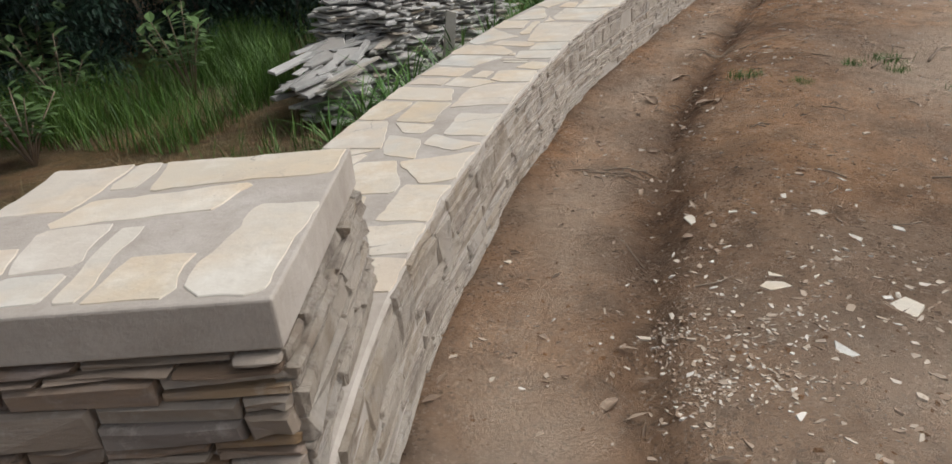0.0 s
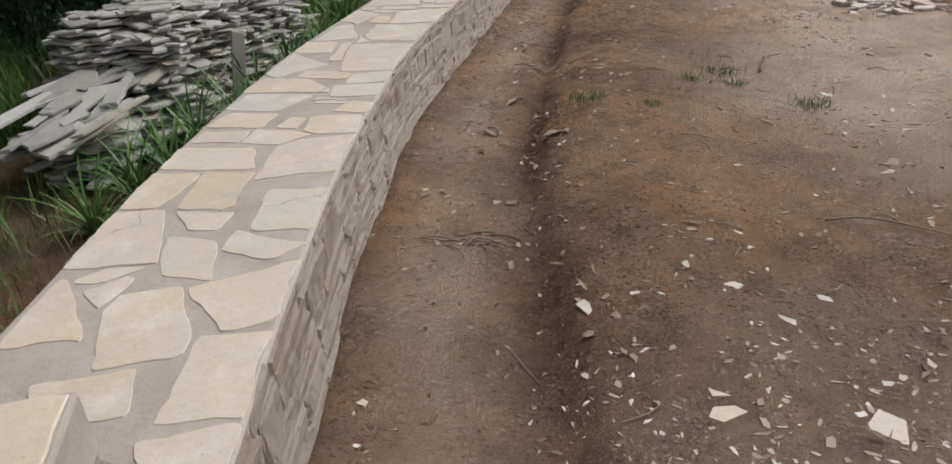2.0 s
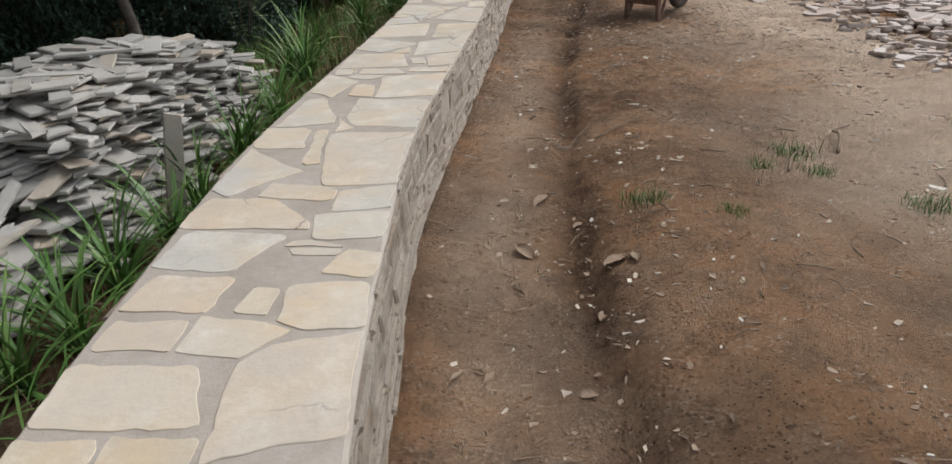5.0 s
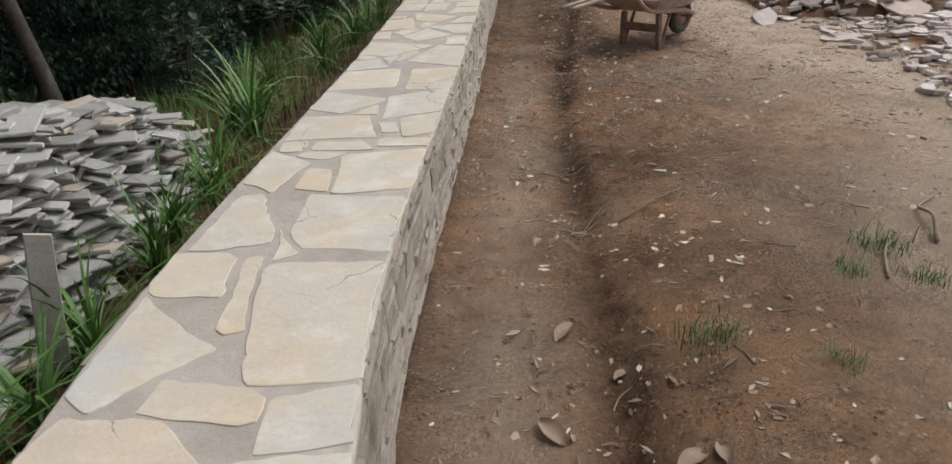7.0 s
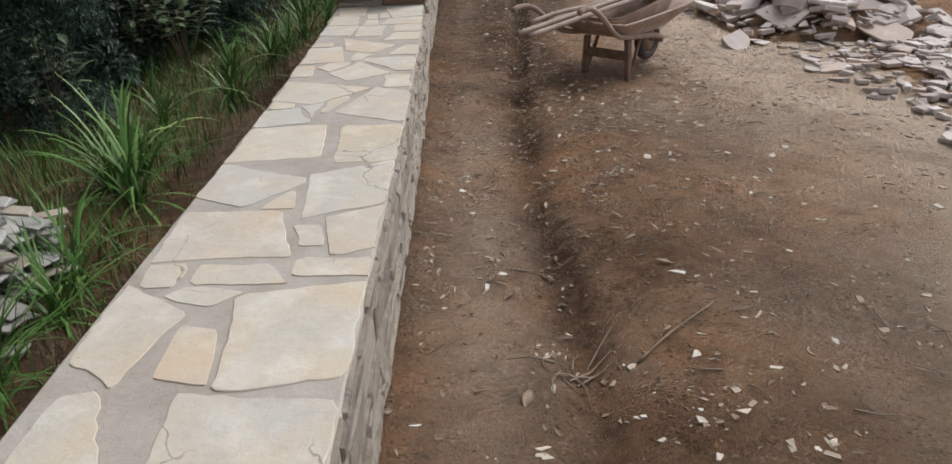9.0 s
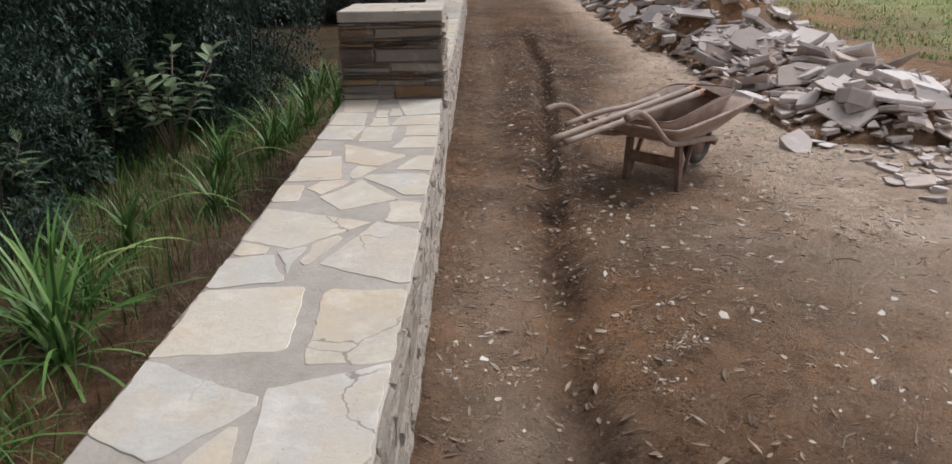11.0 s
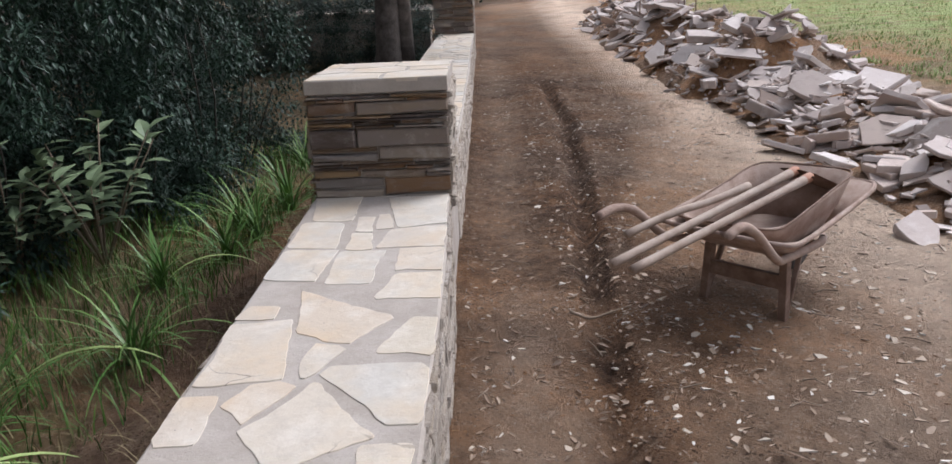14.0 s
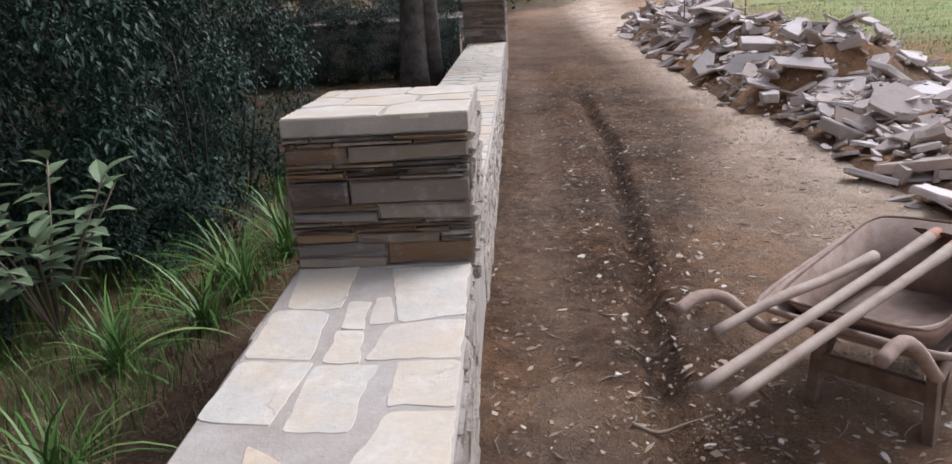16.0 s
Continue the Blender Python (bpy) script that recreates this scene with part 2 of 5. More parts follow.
BARK = make_plain("dark_bark", [(0.035, 0.028, 0.023), (0.09, 0.075, 0.062), (0.15, 0.13, 0.11)], 0.95, 0, 7, 0.9)
TRAY = make_plain("cement_crusted_steel", [(0.25, 0.165, 0.12), (0.37, 0.27, 0.215), (0.46, 0.365, 0.30)], 0.85, 0.0, 7, 0.5)
RUST = make_plain("rusty_steel", [(0.13, 0.075, 0.05), (0.21, 0.135, 0.095), (0.30, 0.22, 0.17)], 0.75, 0.1, 9, 0.4)
POLE = make_plain("worn_wood_handle", [(0.30, 0.22, 0.165), (0.40, 0.31, 0.245), (0.47, 0.39, 0.32)], 0.7, 0, 6, 0.25)
COLLAR = make_plain("orange_painted_steel", [(0.38, 0.16, 0.085), (0.42, 0.24, 0.16)], 0.65, 0, 12, 0.3)
RUBBER = make_plain("dusty_rubber", [(0.05, 0.043, 0.038), (0.13, 0.105, 0.085)], 0.9, 0, 8, 0.4)
# terrace soil in a duller tan, tree shade put into its colour
TERRACE = make_plain("shaded_terrace_soil", [(0.13, 0.10, 0.078), (0.20, 0.155, 0.12), (0.27, 0.215, 0.17)], 0.95, 0, 3, 0.5)


# ---- the place's plan ----
# Outer edge of the curved wall, from behind the first pillar to the far end.
EDGE = [(-0.46, -1.6), (-0.42, -0.5), (-0.345, 0.9), (-0.285, 1.55), (-0.19, 2.07), (-0.01, 2.72), (0.275, 3.60), (0.53, 4.26), (0.89, 5.12),
        (1.41, 6.10), (1.945, 7.05), (2.54, 8.12), (3.245, 9.40), (3.74, 10.35), (5.60, 13.70), (9.50, 20.80), (11.2, 23.8), (14.9, 30.4)]


def smooth_line(points, step=0.05):
    pts = [Vector((x, y)) for x, y in points]
    pts = [2 * pts[0] - pts[1]] + pts + [2 * pts[-1] - pts[-2]]
    out = []
    for a, b, c, d in zip(pts, pts[1:], pts[2:], pts[3:]):
        n = max(2, int((c - b).length / step))
        for i in range(n):
            t = i / n
            out.append(0.5 * (2 * b + (c - a) * t + (2 * a - 5 * b + 4 * c - d) * t * t + (3 * b - a - 3 * c + d) * t ** 3))
    out.append(pts[-2])
    return np.array([tuple(p) for p in out])


LINE = smooth_line(EDGE)
SEG = np.linalg.norm(np.diff(LINE, axis=0), axis=1)
ARC = np.concatenate([[0], np.cumsum(SEG)])
ARC -= np.interp(2.07, LINE[:, 1], ARC)
TAN = np.gradient(LINE, axis=0)
TAN /= np.linalg.norm(TAN, axis=1)[:, None]


def along(s, u, z=0.0):
    """The place s metres along the wall's outer edge and u metres to its left."""
    x, y = np.interp(s, ARC, LINE[:, 0]), np.interp(s, ARC, LINE[:, 1])
    tx, ty = np.interp(s, ARC, TAN[:, 0]), np.interp(s, ARC, TAN[:, 1])
    return Vector((x - ty * u, y + tx * u, z))


def wall_coords(x, y):
    d = (LINE[:, 0] - x) ** 2 + (LINE[:, 1] - y) ** 2
    i = int(np.argmin(d))
    dx, dy = x - LINE[i, 0], y - LINE[i, 1]
    return ARC[i] + dx * TAN[i, 0] + dy * TAN[i, 1], -dx * TAN[i, 1] + dy * TAN[i, 0]


WALL_W = 0.73


def top_z(s):
    return float(np.interp(s, [-4, 0, 3, 6, 8, 9.3, 21, 40], [0.46, 0.49, 0.52, 0.55, 0.62, 0.65, 0.86, 1.1]))


def base_z(s):
    return float(np.interp(s, [-4, 0, 9, 11, 20, 32], [0.02, 0.03, 0.045, 0.08, 0.33, 0.45]))


def furrow_mid(s):
    return float(np.interp(s, [0, 4, 6, 7.5, 9, 10.7, 13.8, 18], [0.70, 0.70, 0.61, 0.64, 0.78, 0.93, 1.10, 1.12]))


def bump(v, mid, half):
    return math.exp(-((v - mid) / half) ** 2)


def ground_z(x, y):
    s, u = wall_coords(x, y)
    o = -u
    z = base_z(s)
    if u > 0.3:
        k = min(1, (u - 0.3) / 0.6)
        return z - 0.02 * k + 0.03 * noise.noise((x * 0.9, y * 0.9, 3.0)) + 0.012 * noise.noise((x * 4, y * 4, 1.0))
    fade = max(0.0, min(1.0, (s + 3) / 2)) * max(0.0, min(1.0, (18.5 - s) / 2))
    wob = 0.035 * noise.noise((s * 0.9, 2.2, 0)) + 0.03 * noise.noise((s * 3.1, 7.2, 0))
    ridge = (0.095 + 0.05 * noise.noise((s * 0.8, 9.1, 0))) * max(0.3, min(1.0, (8.0 - s) / 2.0))
    top = 1.2 - 0.3 * max(0.0, min(1.0, (s - 6.0) / 2.0))
    if o > top:
        crest = bump(o, top, 0.62)
    else:
        crest = bump(o, top, 0.36)
    z += fade * (ridge * crest - (0.06 + 0.05 * max(0.0, min(1.0, (s - 8.0) / 2.0))) * bump(o, furrow_mid(s) + wob, 0.085) - 0.012 * bump(o, 0.35, 0.22) + 0.03 * bump(o, 0.0, 0.12))
    # a shallow rut where the track leaves the ridge, with a raised lip
    rut = 1.35 + 0.62 * (9.2 - s) + 0.1 * noise.noise((s * 1.3, 5.5, 0))
    if 4.5 < s < 9.5:
        z += min(1.0, (s - 4.5), (9.5 - s)) * (0.028 * bump(o, rut, 0.07) - 0.03 * bump(o, rut + 0.2, 0.1))
    near = 1.0 if o < 5 else max(0.2, 1 - (o - 5) / 8)
    z += near * (0.022 * noise.noise((x * 1.6, y * 1.6, 0)) + 0.011 * noise.noise((x * 5, y * 5, 4.0)) + 0.007 * noise.noise((x * 13, y * 13, 8.0)))
    return z


# ---- mesh tools ----
def mesh_of(name, verts, faces, material, smooth=False):
    me = bpy.data.meshes.new(name)
    me.from_pydata([tuple(v) for v in verts], [], faces)
    if smooth:
        me.polygons.foreach_set("use_smooth", [True] * len(me.polygons))
    if material:
        me.materials.append(material)
    me.update()
    return me


def part(name, data, material, parent, label="", m=None):
    """Links a bmesh or a mesh as one object under a thing or a part."""
    if isinstance(data, bmesh.types.BMesh):
        me = bpy.data.meshes.new(name)
        data.to_mesh(me)
        data.free()
        if material:
            me.materials.append(material)
    else:
        me = data
    ob = new(name, me)
    ob.parent = parent
    if m is not None:
        ob.matrix_basis = m
    if label:
        tagged(ob, label)
    return ob


def soup(pieces):
    """Joins (verts, faces) pieces into one list."""
    V, F = [], []
    for v, f in pieces:
        n = len(V)
        V += list(v)
        F += [[i + n for i in face] for face in f]
    return V, F


def clip(poly, nx, ny, c):
    """The part of a convex polygon where nx x + ny y <= c."""
    out = []
    for i, p in enumerate(poly):
        q = poly[(i + 1) % len(poly)]
        a, b = nx * p[0] + ny * p[1] - c, nx * q[0] + ny * q[1] - c
        if a <= 0:
            out.append(p)
        if a * b < 0:
            t = a / (a - b)
            out.append((p[0] + (q[0] - p[0]) * t, p[1] + (q[1] - p[1]) * t))
    return out


def cells(seeds, s0, s1, u0, u1, gap):
    """Crazy paving: the outline of each stone (s, u, half length[, half width]) in the strip, trimmed against its neighbours and drawn in by half a joint."""
    out = []
    full = [(q[0], q[1], q[2], q[3] if len(q) > 3 else q[2]) for q in seeds]
    for i, (s, u, a, b) in enumerate(full):
        poly = [(s0, u0), (s1, u0), (s1, u1), (s0, u1)]
        if len(seeds[i]) > 3:
            turn = 0.22 * noise.noise((s * 5, u * 5, 2.0))
            for k in range(8):
                t = 0.7854 * k
                nx, ny = math.cos(t), math.sin(t)
                reach = (abs(nx) * a + abs(ny) * b) * (1.0 if k % 2 == 0 else 0.90 + 0.3 * noise.noise((s * 7 + k, u * 7, 4.0)))
                mx, my = math.cos(t + turn), math.sin(t + turn)
                poly = clip(poly, mx, my, mx * s + my * u + reach * 1.10)
        for j, (p, q, c, d) in enumerate(full):
            if i == j or abs(p - s) > 1.2 or len(poly) < 3:
                continue
            dx, dy = p - s, q - u
            far = math.hypot(dx, dy)
            ra = 1 / math.hypot(dx / far / a, dy / far / b)
            rb = 1 / math.hypot(dx / far / c, dy / far / d)
            f = ra / (ra + rb)
            nx, ny = dx / (a + c) ** 2, dy / (b + d) ** 2
            n = math.hypot(nx, ny)
            nx, ny = nx / n, ny / n
            g = gap * (0.40 + 1.0 * abs(noise.noise(((s + p) * 3.3, (u + q) * 3.3, 5.0))))
            poly = clip(poly, nx, ny, nx * (s + dx * f) + ny * (u + dy * f) - g)
        if len(poly) >= 3:
            out.append(poly)
    return out


def quarry_cut(stone):
    """The four-sided outline of a split flat stone (s, u, half length, half width, turn, taper, skew)."""
    s, u, a, b, turn, taper, skew = stone
    a, b = a * 1.05 + 0.004, b * 1.05 + 0.004
    c, q = math.cos(radians(turn)), math.sin(radians(turn))
    out = []
    for x, y in ((-1, -1), (1, -1), (1, 1), (-1, 1)):
        px, py = a * x, b * (y * (1 + taper * x) + skew * x)
        out.append((s + c * px - q * py, u + q * px + c * py))
    # struck-off corners, uneven in size
    cut = []
    for i, p in enumerate(out):
        e, f = out[i - 1], out[(i + 1) % 4]
        k, m = (0.03 + 0.17 * abs(noise.noise((s * 9 + i * 3.7, u * 9, z))) for z in (1.5, 6.5))
        cut += [(p[0] + (e[0] - p[0]) * k, p[1] + (e[1] - p[1]) * k), (p[0] + (f[0] - p[0]) * m, p[1] + (f[1] - p[1]) * m)]
    return cut


def paving(stones, s0, s1, u0, u1, gap=0.013):
    """Outlines of hand-laid flat stones, kept inside the strip and apart from their neighbours."""
    polys = []
    for stone in stones:
        poly = quarry_cut(stone)
        for nx, ny, c in ((1, 0, s1), (-1, 0, -s0), (0, 1, u1), (0, -1, -u0)):
            poly = clip(poly, nx, ny, c)
        polys.append(poly)
    for i in range(len(polys)):
        for j in range(i + 1, len(polys)):
            if abs(stones[i][0] - stones[j][0]) > 0.9 or len(polys[i]) < 3 or len(polys[j]) < 3:
                continue
            best = None
            for own, other, sign in ((polys[i], polys[j], 1), (polys[j], polys[i], -1)):
                for k, p in enumerate(own):
                    q = own[(k + 1) % len(own)]
                    d = math.hypot(q[0] - p[0], q[1] - p[1])
                    if d < 0.03:
                        continue
                    nx, ny = (q[1] - p[1]) / d, -(q[0] - p[0]) / d
                    c = nx * p[0] + ny * p[1]
                    sep = min(nx * v[0] + ny * v[1] for v in other) - c
                    if best is None or sep > best[0]:
                        best = (sep, nx * sign, ny * sign, (c + sep / 2) * sign)
            if best and best[0] < gap:
                n, nx, ny, c = best
                polys[i] = clip(polys[i], nx, ny, c - gap / 2)
                polys[j] = clip(polys[j], -nx, -ny, -c - gap / 2)
    return [p for p in polys if len(p) >= 3]


def ragged(poly, rng, step=0.035, amp=0.005, corner=0.2):
    """Cuts the corners of a polygon and roughens its edges."""
    n, cut = len(poly), []
    for i in range(n):
        p, a, b = Vector(poly[i]), Vector(poly[i - 1]), Vector(poly[(i + 1) % n])
        k = min(corner, 0.020 / max((a - p).length, 0.01)) * rng.choice((0.2, 0.5, 1.0, 1.8))
        j = min(corner, 0.020 / max((b - p).length, 0.01)) * rng.choice((0.2, 0.5, 1.0, 1.8))
        cut += [p + (a - p) * k, p + (b - p) * j]
    out, n = [], len(cut)
    for i in range(n):
        a, b = cut[i], cut[(i + 1) % n]
        d = b - a
        m = max(1, int(d.length / step))
        side = Vector((d.y, -d.x)).normalized() if d.length > 1e-5 else Vector((0, 0))
        bow = rng.uniform(-0.012, 0.004) if m > 2 else 0
        for k in range(m):
            t = k / m
            out.append(a + d * t + side * (bow * 4 * t * (1 - t) + (rng.uniform(-amp, amp) if k else 0)))
    return out


def slab_faces(n):
    """Faces for rings of n: top, bevel ring, bottom ring."""
    f = [list(range(n))]
    for r in range(2):
        for i in range(n):
            j = (i + 1) % n
            f.append([r * n + j, r * n + i, (r + 1) * n + i, (r + 1) * n + j])
    return f


def slab(rng, a, b, h, kind="flag"):
    """A broken flat stone about a by b, h thick, centred on its base: (verts, faces)."""
    n = rng.randint(4, 6) if kind == "flag" else 4
    ring = []
    if kind == "flag":
        t0 = rng.uniform(0, 6.28)
        for i in range(n):
            t = t0 + 6.2832 * (i + rng.uniform(-0.4, 0.4)) / n
            k = rng.uniform(0.65, 1.25)
            ring.append((a / 2 * math.cos(t) * k, b / 2 * math.sin(t) * k))
    else:
        for x, y in ((-1, -1), (1, -1), (1, 1), (-1, 1)):
            ring.append((x * a / 2 * rng.uniform(0.82, 1.06), y * b / 2 * rng.uniform(0.7, 1.12)))
    e = min(0.012, h * 0.35)
    area = sum(ring[i - 1][0] * ring[i][1] - ring[i][0] * ring[i - 1][1] for i in range(n))
    if area < 0:
        ring.reverse()
    rr = []
    for i in range(n):
        p, q = ring[i], ring[(i + 1) % n]
        rr.append(p)
        if kind == "flag":
            rr.append((p[0] + (q[0] - p[0]) * 0.35 + rng.uniform(-0.04, 0.03) * a, p[1] + (q[1] - p[1]) * 0.35 + rng.uniform(-0.04, 0.03) * b))
    n = len(rr)
    tilt = rng.uniform(-0.12, 0.12)
    top = [(x * (1 - e / a), y * (1 - e / b), h + tilt * h * x / a) for x, y in rr]
    mid = [(x, y, h - e + tilt * h * x / a) for x, y in rr]
    low = [(x * rng.uniform(0.93, 1.02), y * rng.uniform(0.93, 1.02), 0) for x, y in rr]
    return top + mid + low, slab_faces(n) + [list(range(3 * n - 1, 2 * n - 1, -1))]


def tube(points, radii, sides=8, caps=True):
    """A bent tube through points: (verts, faces)."""
    V, F = [], []
    pts = [Vector(p) for p in points]
    ref = Vector((0.31, 0.17, 0.93))
    for i, p in enumerate(pts):
        d = (pts[min(i + 1, len(pts) - 1)] - pts[max(i - 1, 0)]).normalized()
        a = d.cross(ref)
        a = a.normalized() if a.length > 1e-3 else d.orthogonal().normalized()
        b = d.cross(a)
        r = radii[i] if isinstance(radii, (list, tuple)) else radii
        for k in range(sides):
            t = 6.2832 * k / sides
            V.append(p + (a * math.cos(t) + b * math.sin(t)) * r)
    for i in range(len(pts) - 1):
        for k in range(sides):
            l = (k + 1) % sides
            F.append([i * sides + k, i * sides + l, (i + 1) * sides + l, (i + 1) * sides + k])
    if caps:
        F.append(list(range(sides))[::-1])
        F.append([(len(pts) - 1) * sides + k for k in range(sides)])
    return V, F


def box(x0, x1, y0, y1, z0, z1, e=0.004):
    bm = bmesh.new()
    bmesh.ops.create_cube(bm, size=1, matrix=Matrix.LocRotScale(((x0 + x1) / 2, (y0 + y1) / 2, (z0 + z1) / 2), None, (x1 - x0, y1 - y0, z1 - z0)))
    if e:
        bmesh.ops.bevel(bm, geom=bm.edges[:], offset=e, segments=2, affect="EDGES", profile=0.5)
    return bm


def thing(name, m=None, **tags):
    ob = new(name)
    ob.empty_display_size = 0.1
    if m is not None:
        ob.matrix_basis = m
    return tagged(ob, **tags)


# ---- ground: one sheet to the horizon ----
def spread(lo, hi, step, far):
    mid = list(np.arange(lo, hi, step))
    left, d = [lo - step], step
    while left[-1] > -far:
        d *= 1.16
        left.append(left[-1] - d)
    right, d = [hi], step
    while right[-1] < far:
        d *= 1.16
        right.append(right[-1] + d)
    return left[::-1] + mid + right


def field_rise(x, y):
    """The lawn climbs gently away from the stone heaps."""
    far = max(0.0, (x - 10) * 0.88 + (y - 12) * 0.2)
    ahead = max(0.0, (y - 24) * 0.9 + (x - 14) * 0.45)
    far, ahead = far * far / (far + 8), ahead * ahead / (ahead + 12)
    return 0.045 * min(120.0, far) + 0.05 * min(120.0, ahead) * (1 if x > 12 else max(0.0, (x - 4) / 8))


def sheet_z(x, y):
    d = math.hypot(x - 3, y - 7)
    k = min(1.0, max(0.0, (d - 22) / 22))
    z = (ground_z(x, y) if k < 1 else 0.0) * (1 - k) + base_z(32) * k
    return z + field_rise(x, y)


def ground_sheet():
    xs, ys = spread(-1.2, 8.6, 0.04, 900), spread(0.6, 15.0, 0.04, 900)
    V = [(x, y, sheet_z(x, y)) for y in ys for x in xs]
    nx = len(xs)
    F = [[j * nx + i, j * nx + i + 1, (j + 1) * nx + i + 1, (j + 1) * nx + i] for j in range(len(ys) - 1) for i in range(nx - 1)]
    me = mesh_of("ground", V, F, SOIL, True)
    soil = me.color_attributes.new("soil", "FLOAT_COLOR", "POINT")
    cols = []
    for x, y, z in V:
        s, u = wall_coords(x, y)
        o = -u
        wob = 0.035 * noise.noise((s * 0.9, 2.2, 0)) + 0.03 * noise.noise((s * 3.1, 7.2, 0))
        r = g = b = 0.0
        if o > 0:
            on = max(0.0, min(1.0, (s + 3) / 2)) * max(0.0, min(1.0, (18.5 - s) / 2))
            # furrow's dark soil with its soft shade painted in; also darker at the wall's foot
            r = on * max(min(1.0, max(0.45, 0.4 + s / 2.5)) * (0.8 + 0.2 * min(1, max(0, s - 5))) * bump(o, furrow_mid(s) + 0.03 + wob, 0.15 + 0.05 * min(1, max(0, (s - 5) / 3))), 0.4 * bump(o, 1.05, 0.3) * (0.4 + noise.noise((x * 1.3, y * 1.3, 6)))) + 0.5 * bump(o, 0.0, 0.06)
            near = min(1, max(0, (s - 5.2) / 4.0)) * max(0.0, min(1.0, (38 - s) / 8))
            lim = 1.45 + 1.3 * min(1.0, max(0.0, (s - 10.5) / 4))
            r = max(0.0, r, 1.0 * near * min(1, max(0, (lim - o) / (0.35 + 0.3 * (lim - 1.45)))) * (0.82 + 0.2 * noise.noise((x * 1.7, y * 1.7, 3))))
            # scraped damp soil beside the furrow
            r = max(r, 0.9 * bump(o, 1.0 + 0.22 * noise.noise((s * 0.7, 4, 0)), 0.75) * max(0.0, min(1.0, (s - 2.3) / 2.0)) * max(0.0, min(1.0, (8.6 - s) / 2)) * max(0.0, 0.6 + 0.8 * noise.noise((x * 1.1, y * 1.1, 8))))
            # far furrow painted darker still, soil and shade together
            r = min(1.0, max(r, near * on * 1.5 * bump(o, furrow_mid(s) + 0.03 + wob, 0.14)))
            # pale dust, its colour lifted further for glare near the heap and the start
            g = max(0.0, bump(o, 3.3 + 0.5 * noise.noise((s * 0.4, 1, 0)), 1.3) * min(1, max(0, (s - 0.5) / 3)), 1.1 * bump(o, 3.2, 1.15) * min(1, max(0, (s - 5.5) / 2)), 0.65 * bump(s, -0.5, 1.1) * bump(o, 1.5, 0.8), 0.45 * bump(o, 0.35, 0.22), 0.8 * bump(s, -1.0, 1.5) * bump(o, 0.33, 0.32))
            r = max(r, 0.42 * near * min(1, max(0, (2.3 - o) / 0.8)) * max(0.0, 0.7 + 0.8 * noise.noise((x * 1.2, y * 1.2, 5))))
            if s < 9:
                r *= min(1.0, max(0.5, 0.8 + 0.8 * noise.noise((s * 1.6, o * 2.0, 12))))
            # dark loose soil thrown up where the furrow ends
            r = max(r, 1.2 * bump(s, 16.8, 0.9) * bump(o, 1.15, 0.42))
            g *= 1 - 0.9 * min(1.0, r)
            b = min(1.0, max(0.0, (o - 6.0 - 1.2 * noise.noise((x * 0.3, y * 0.3, 2))) / 3.5)) if s > 2 else 0.0
            b = max(b, min(1.0, max(0.0, (s - 40) / 6)))
        else:
            b = 0.12 if u > 1.5 else 0.0
            # dark brown soil behind the wall, with the shadow there painted in
            r = 0.62 + 0.3 * noise.noise((x * 1.4, y * 1.4, 9))
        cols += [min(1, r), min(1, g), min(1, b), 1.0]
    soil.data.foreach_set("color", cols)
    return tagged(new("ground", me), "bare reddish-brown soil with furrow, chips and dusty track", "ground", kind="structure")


ground_sheet()

# ---- the stone walls ----
S_START, S_P1 = -0.96, 8.93
S_P2, S_END = 20.6, 33.0


def wall_core(name, s0, s1, label):
    """The mortar body of a stretch of wall; stones are laid into it."""
    ss = np.linspace(s0, s1, int((s1 - s0) / 0.08) + 2)
    V, F = [], []
    prof = [(0.0015, -0.35, 0), (0.0015, -0.012, 1), (0.012, -0.003, 1), (WALL_W - 0.012, -0.003, 1), (WALL_W - 0.0015, -0.012, 1), (WALL_W - 0.0015, -0.35, 0)]
    for s in ss:
        for u, dz, top in prof:
            V.append(along(s, u, (top_z(s) if top else base_z(s)) + dz))
    n = len(prof)
    for i in range(len(ss) - 1):
        for k in range(n - 1):
            F.append([i * n + k, (i + 1) * n + k, (i + 1) * n + k + 1, i * n + k + 1])
    F.append(list(range(n)))
    F.append([(len(ss) - 1) * n + k for k in range(n)][::-1])
    return tagged(new(name, mesh_of(name, V, F, MORTAR)), label, "wall", kind="structure")


def lay_flag(poly, lift, parent, rng, place, material, thick=0.02):
    """One flat stone from a plan polygon, placed by place(s, u, dz)."""
    ring = ragged(poly, rng)
    n = len(ring)
    cx, cy = sum(p[0] for p in ring) / n, sum(p[1] for p in ring) / n
    ta, tb = rng.uniform(-0.006, 0.006), rng.uniform(-0.008, 0.008)
    org = place(cx, cy, 0)
    V = []
    for k, drop in ((0.988, 0), (1.0, 0.002), (1.0, thick)):
        for p in ring:
            s, u = cx + (p[0] - cx) * k, cy + (p[1] - cy) * k
            V.append(place(s, u, lift - drop + ta * (s - cx) + tb * (u - cy)) - org)
    ob = part("stone", mesh_of("stone", V, [f[::-1] for f in slab_faces(n)], material), None, parent)
    ob.location = org
    return ob


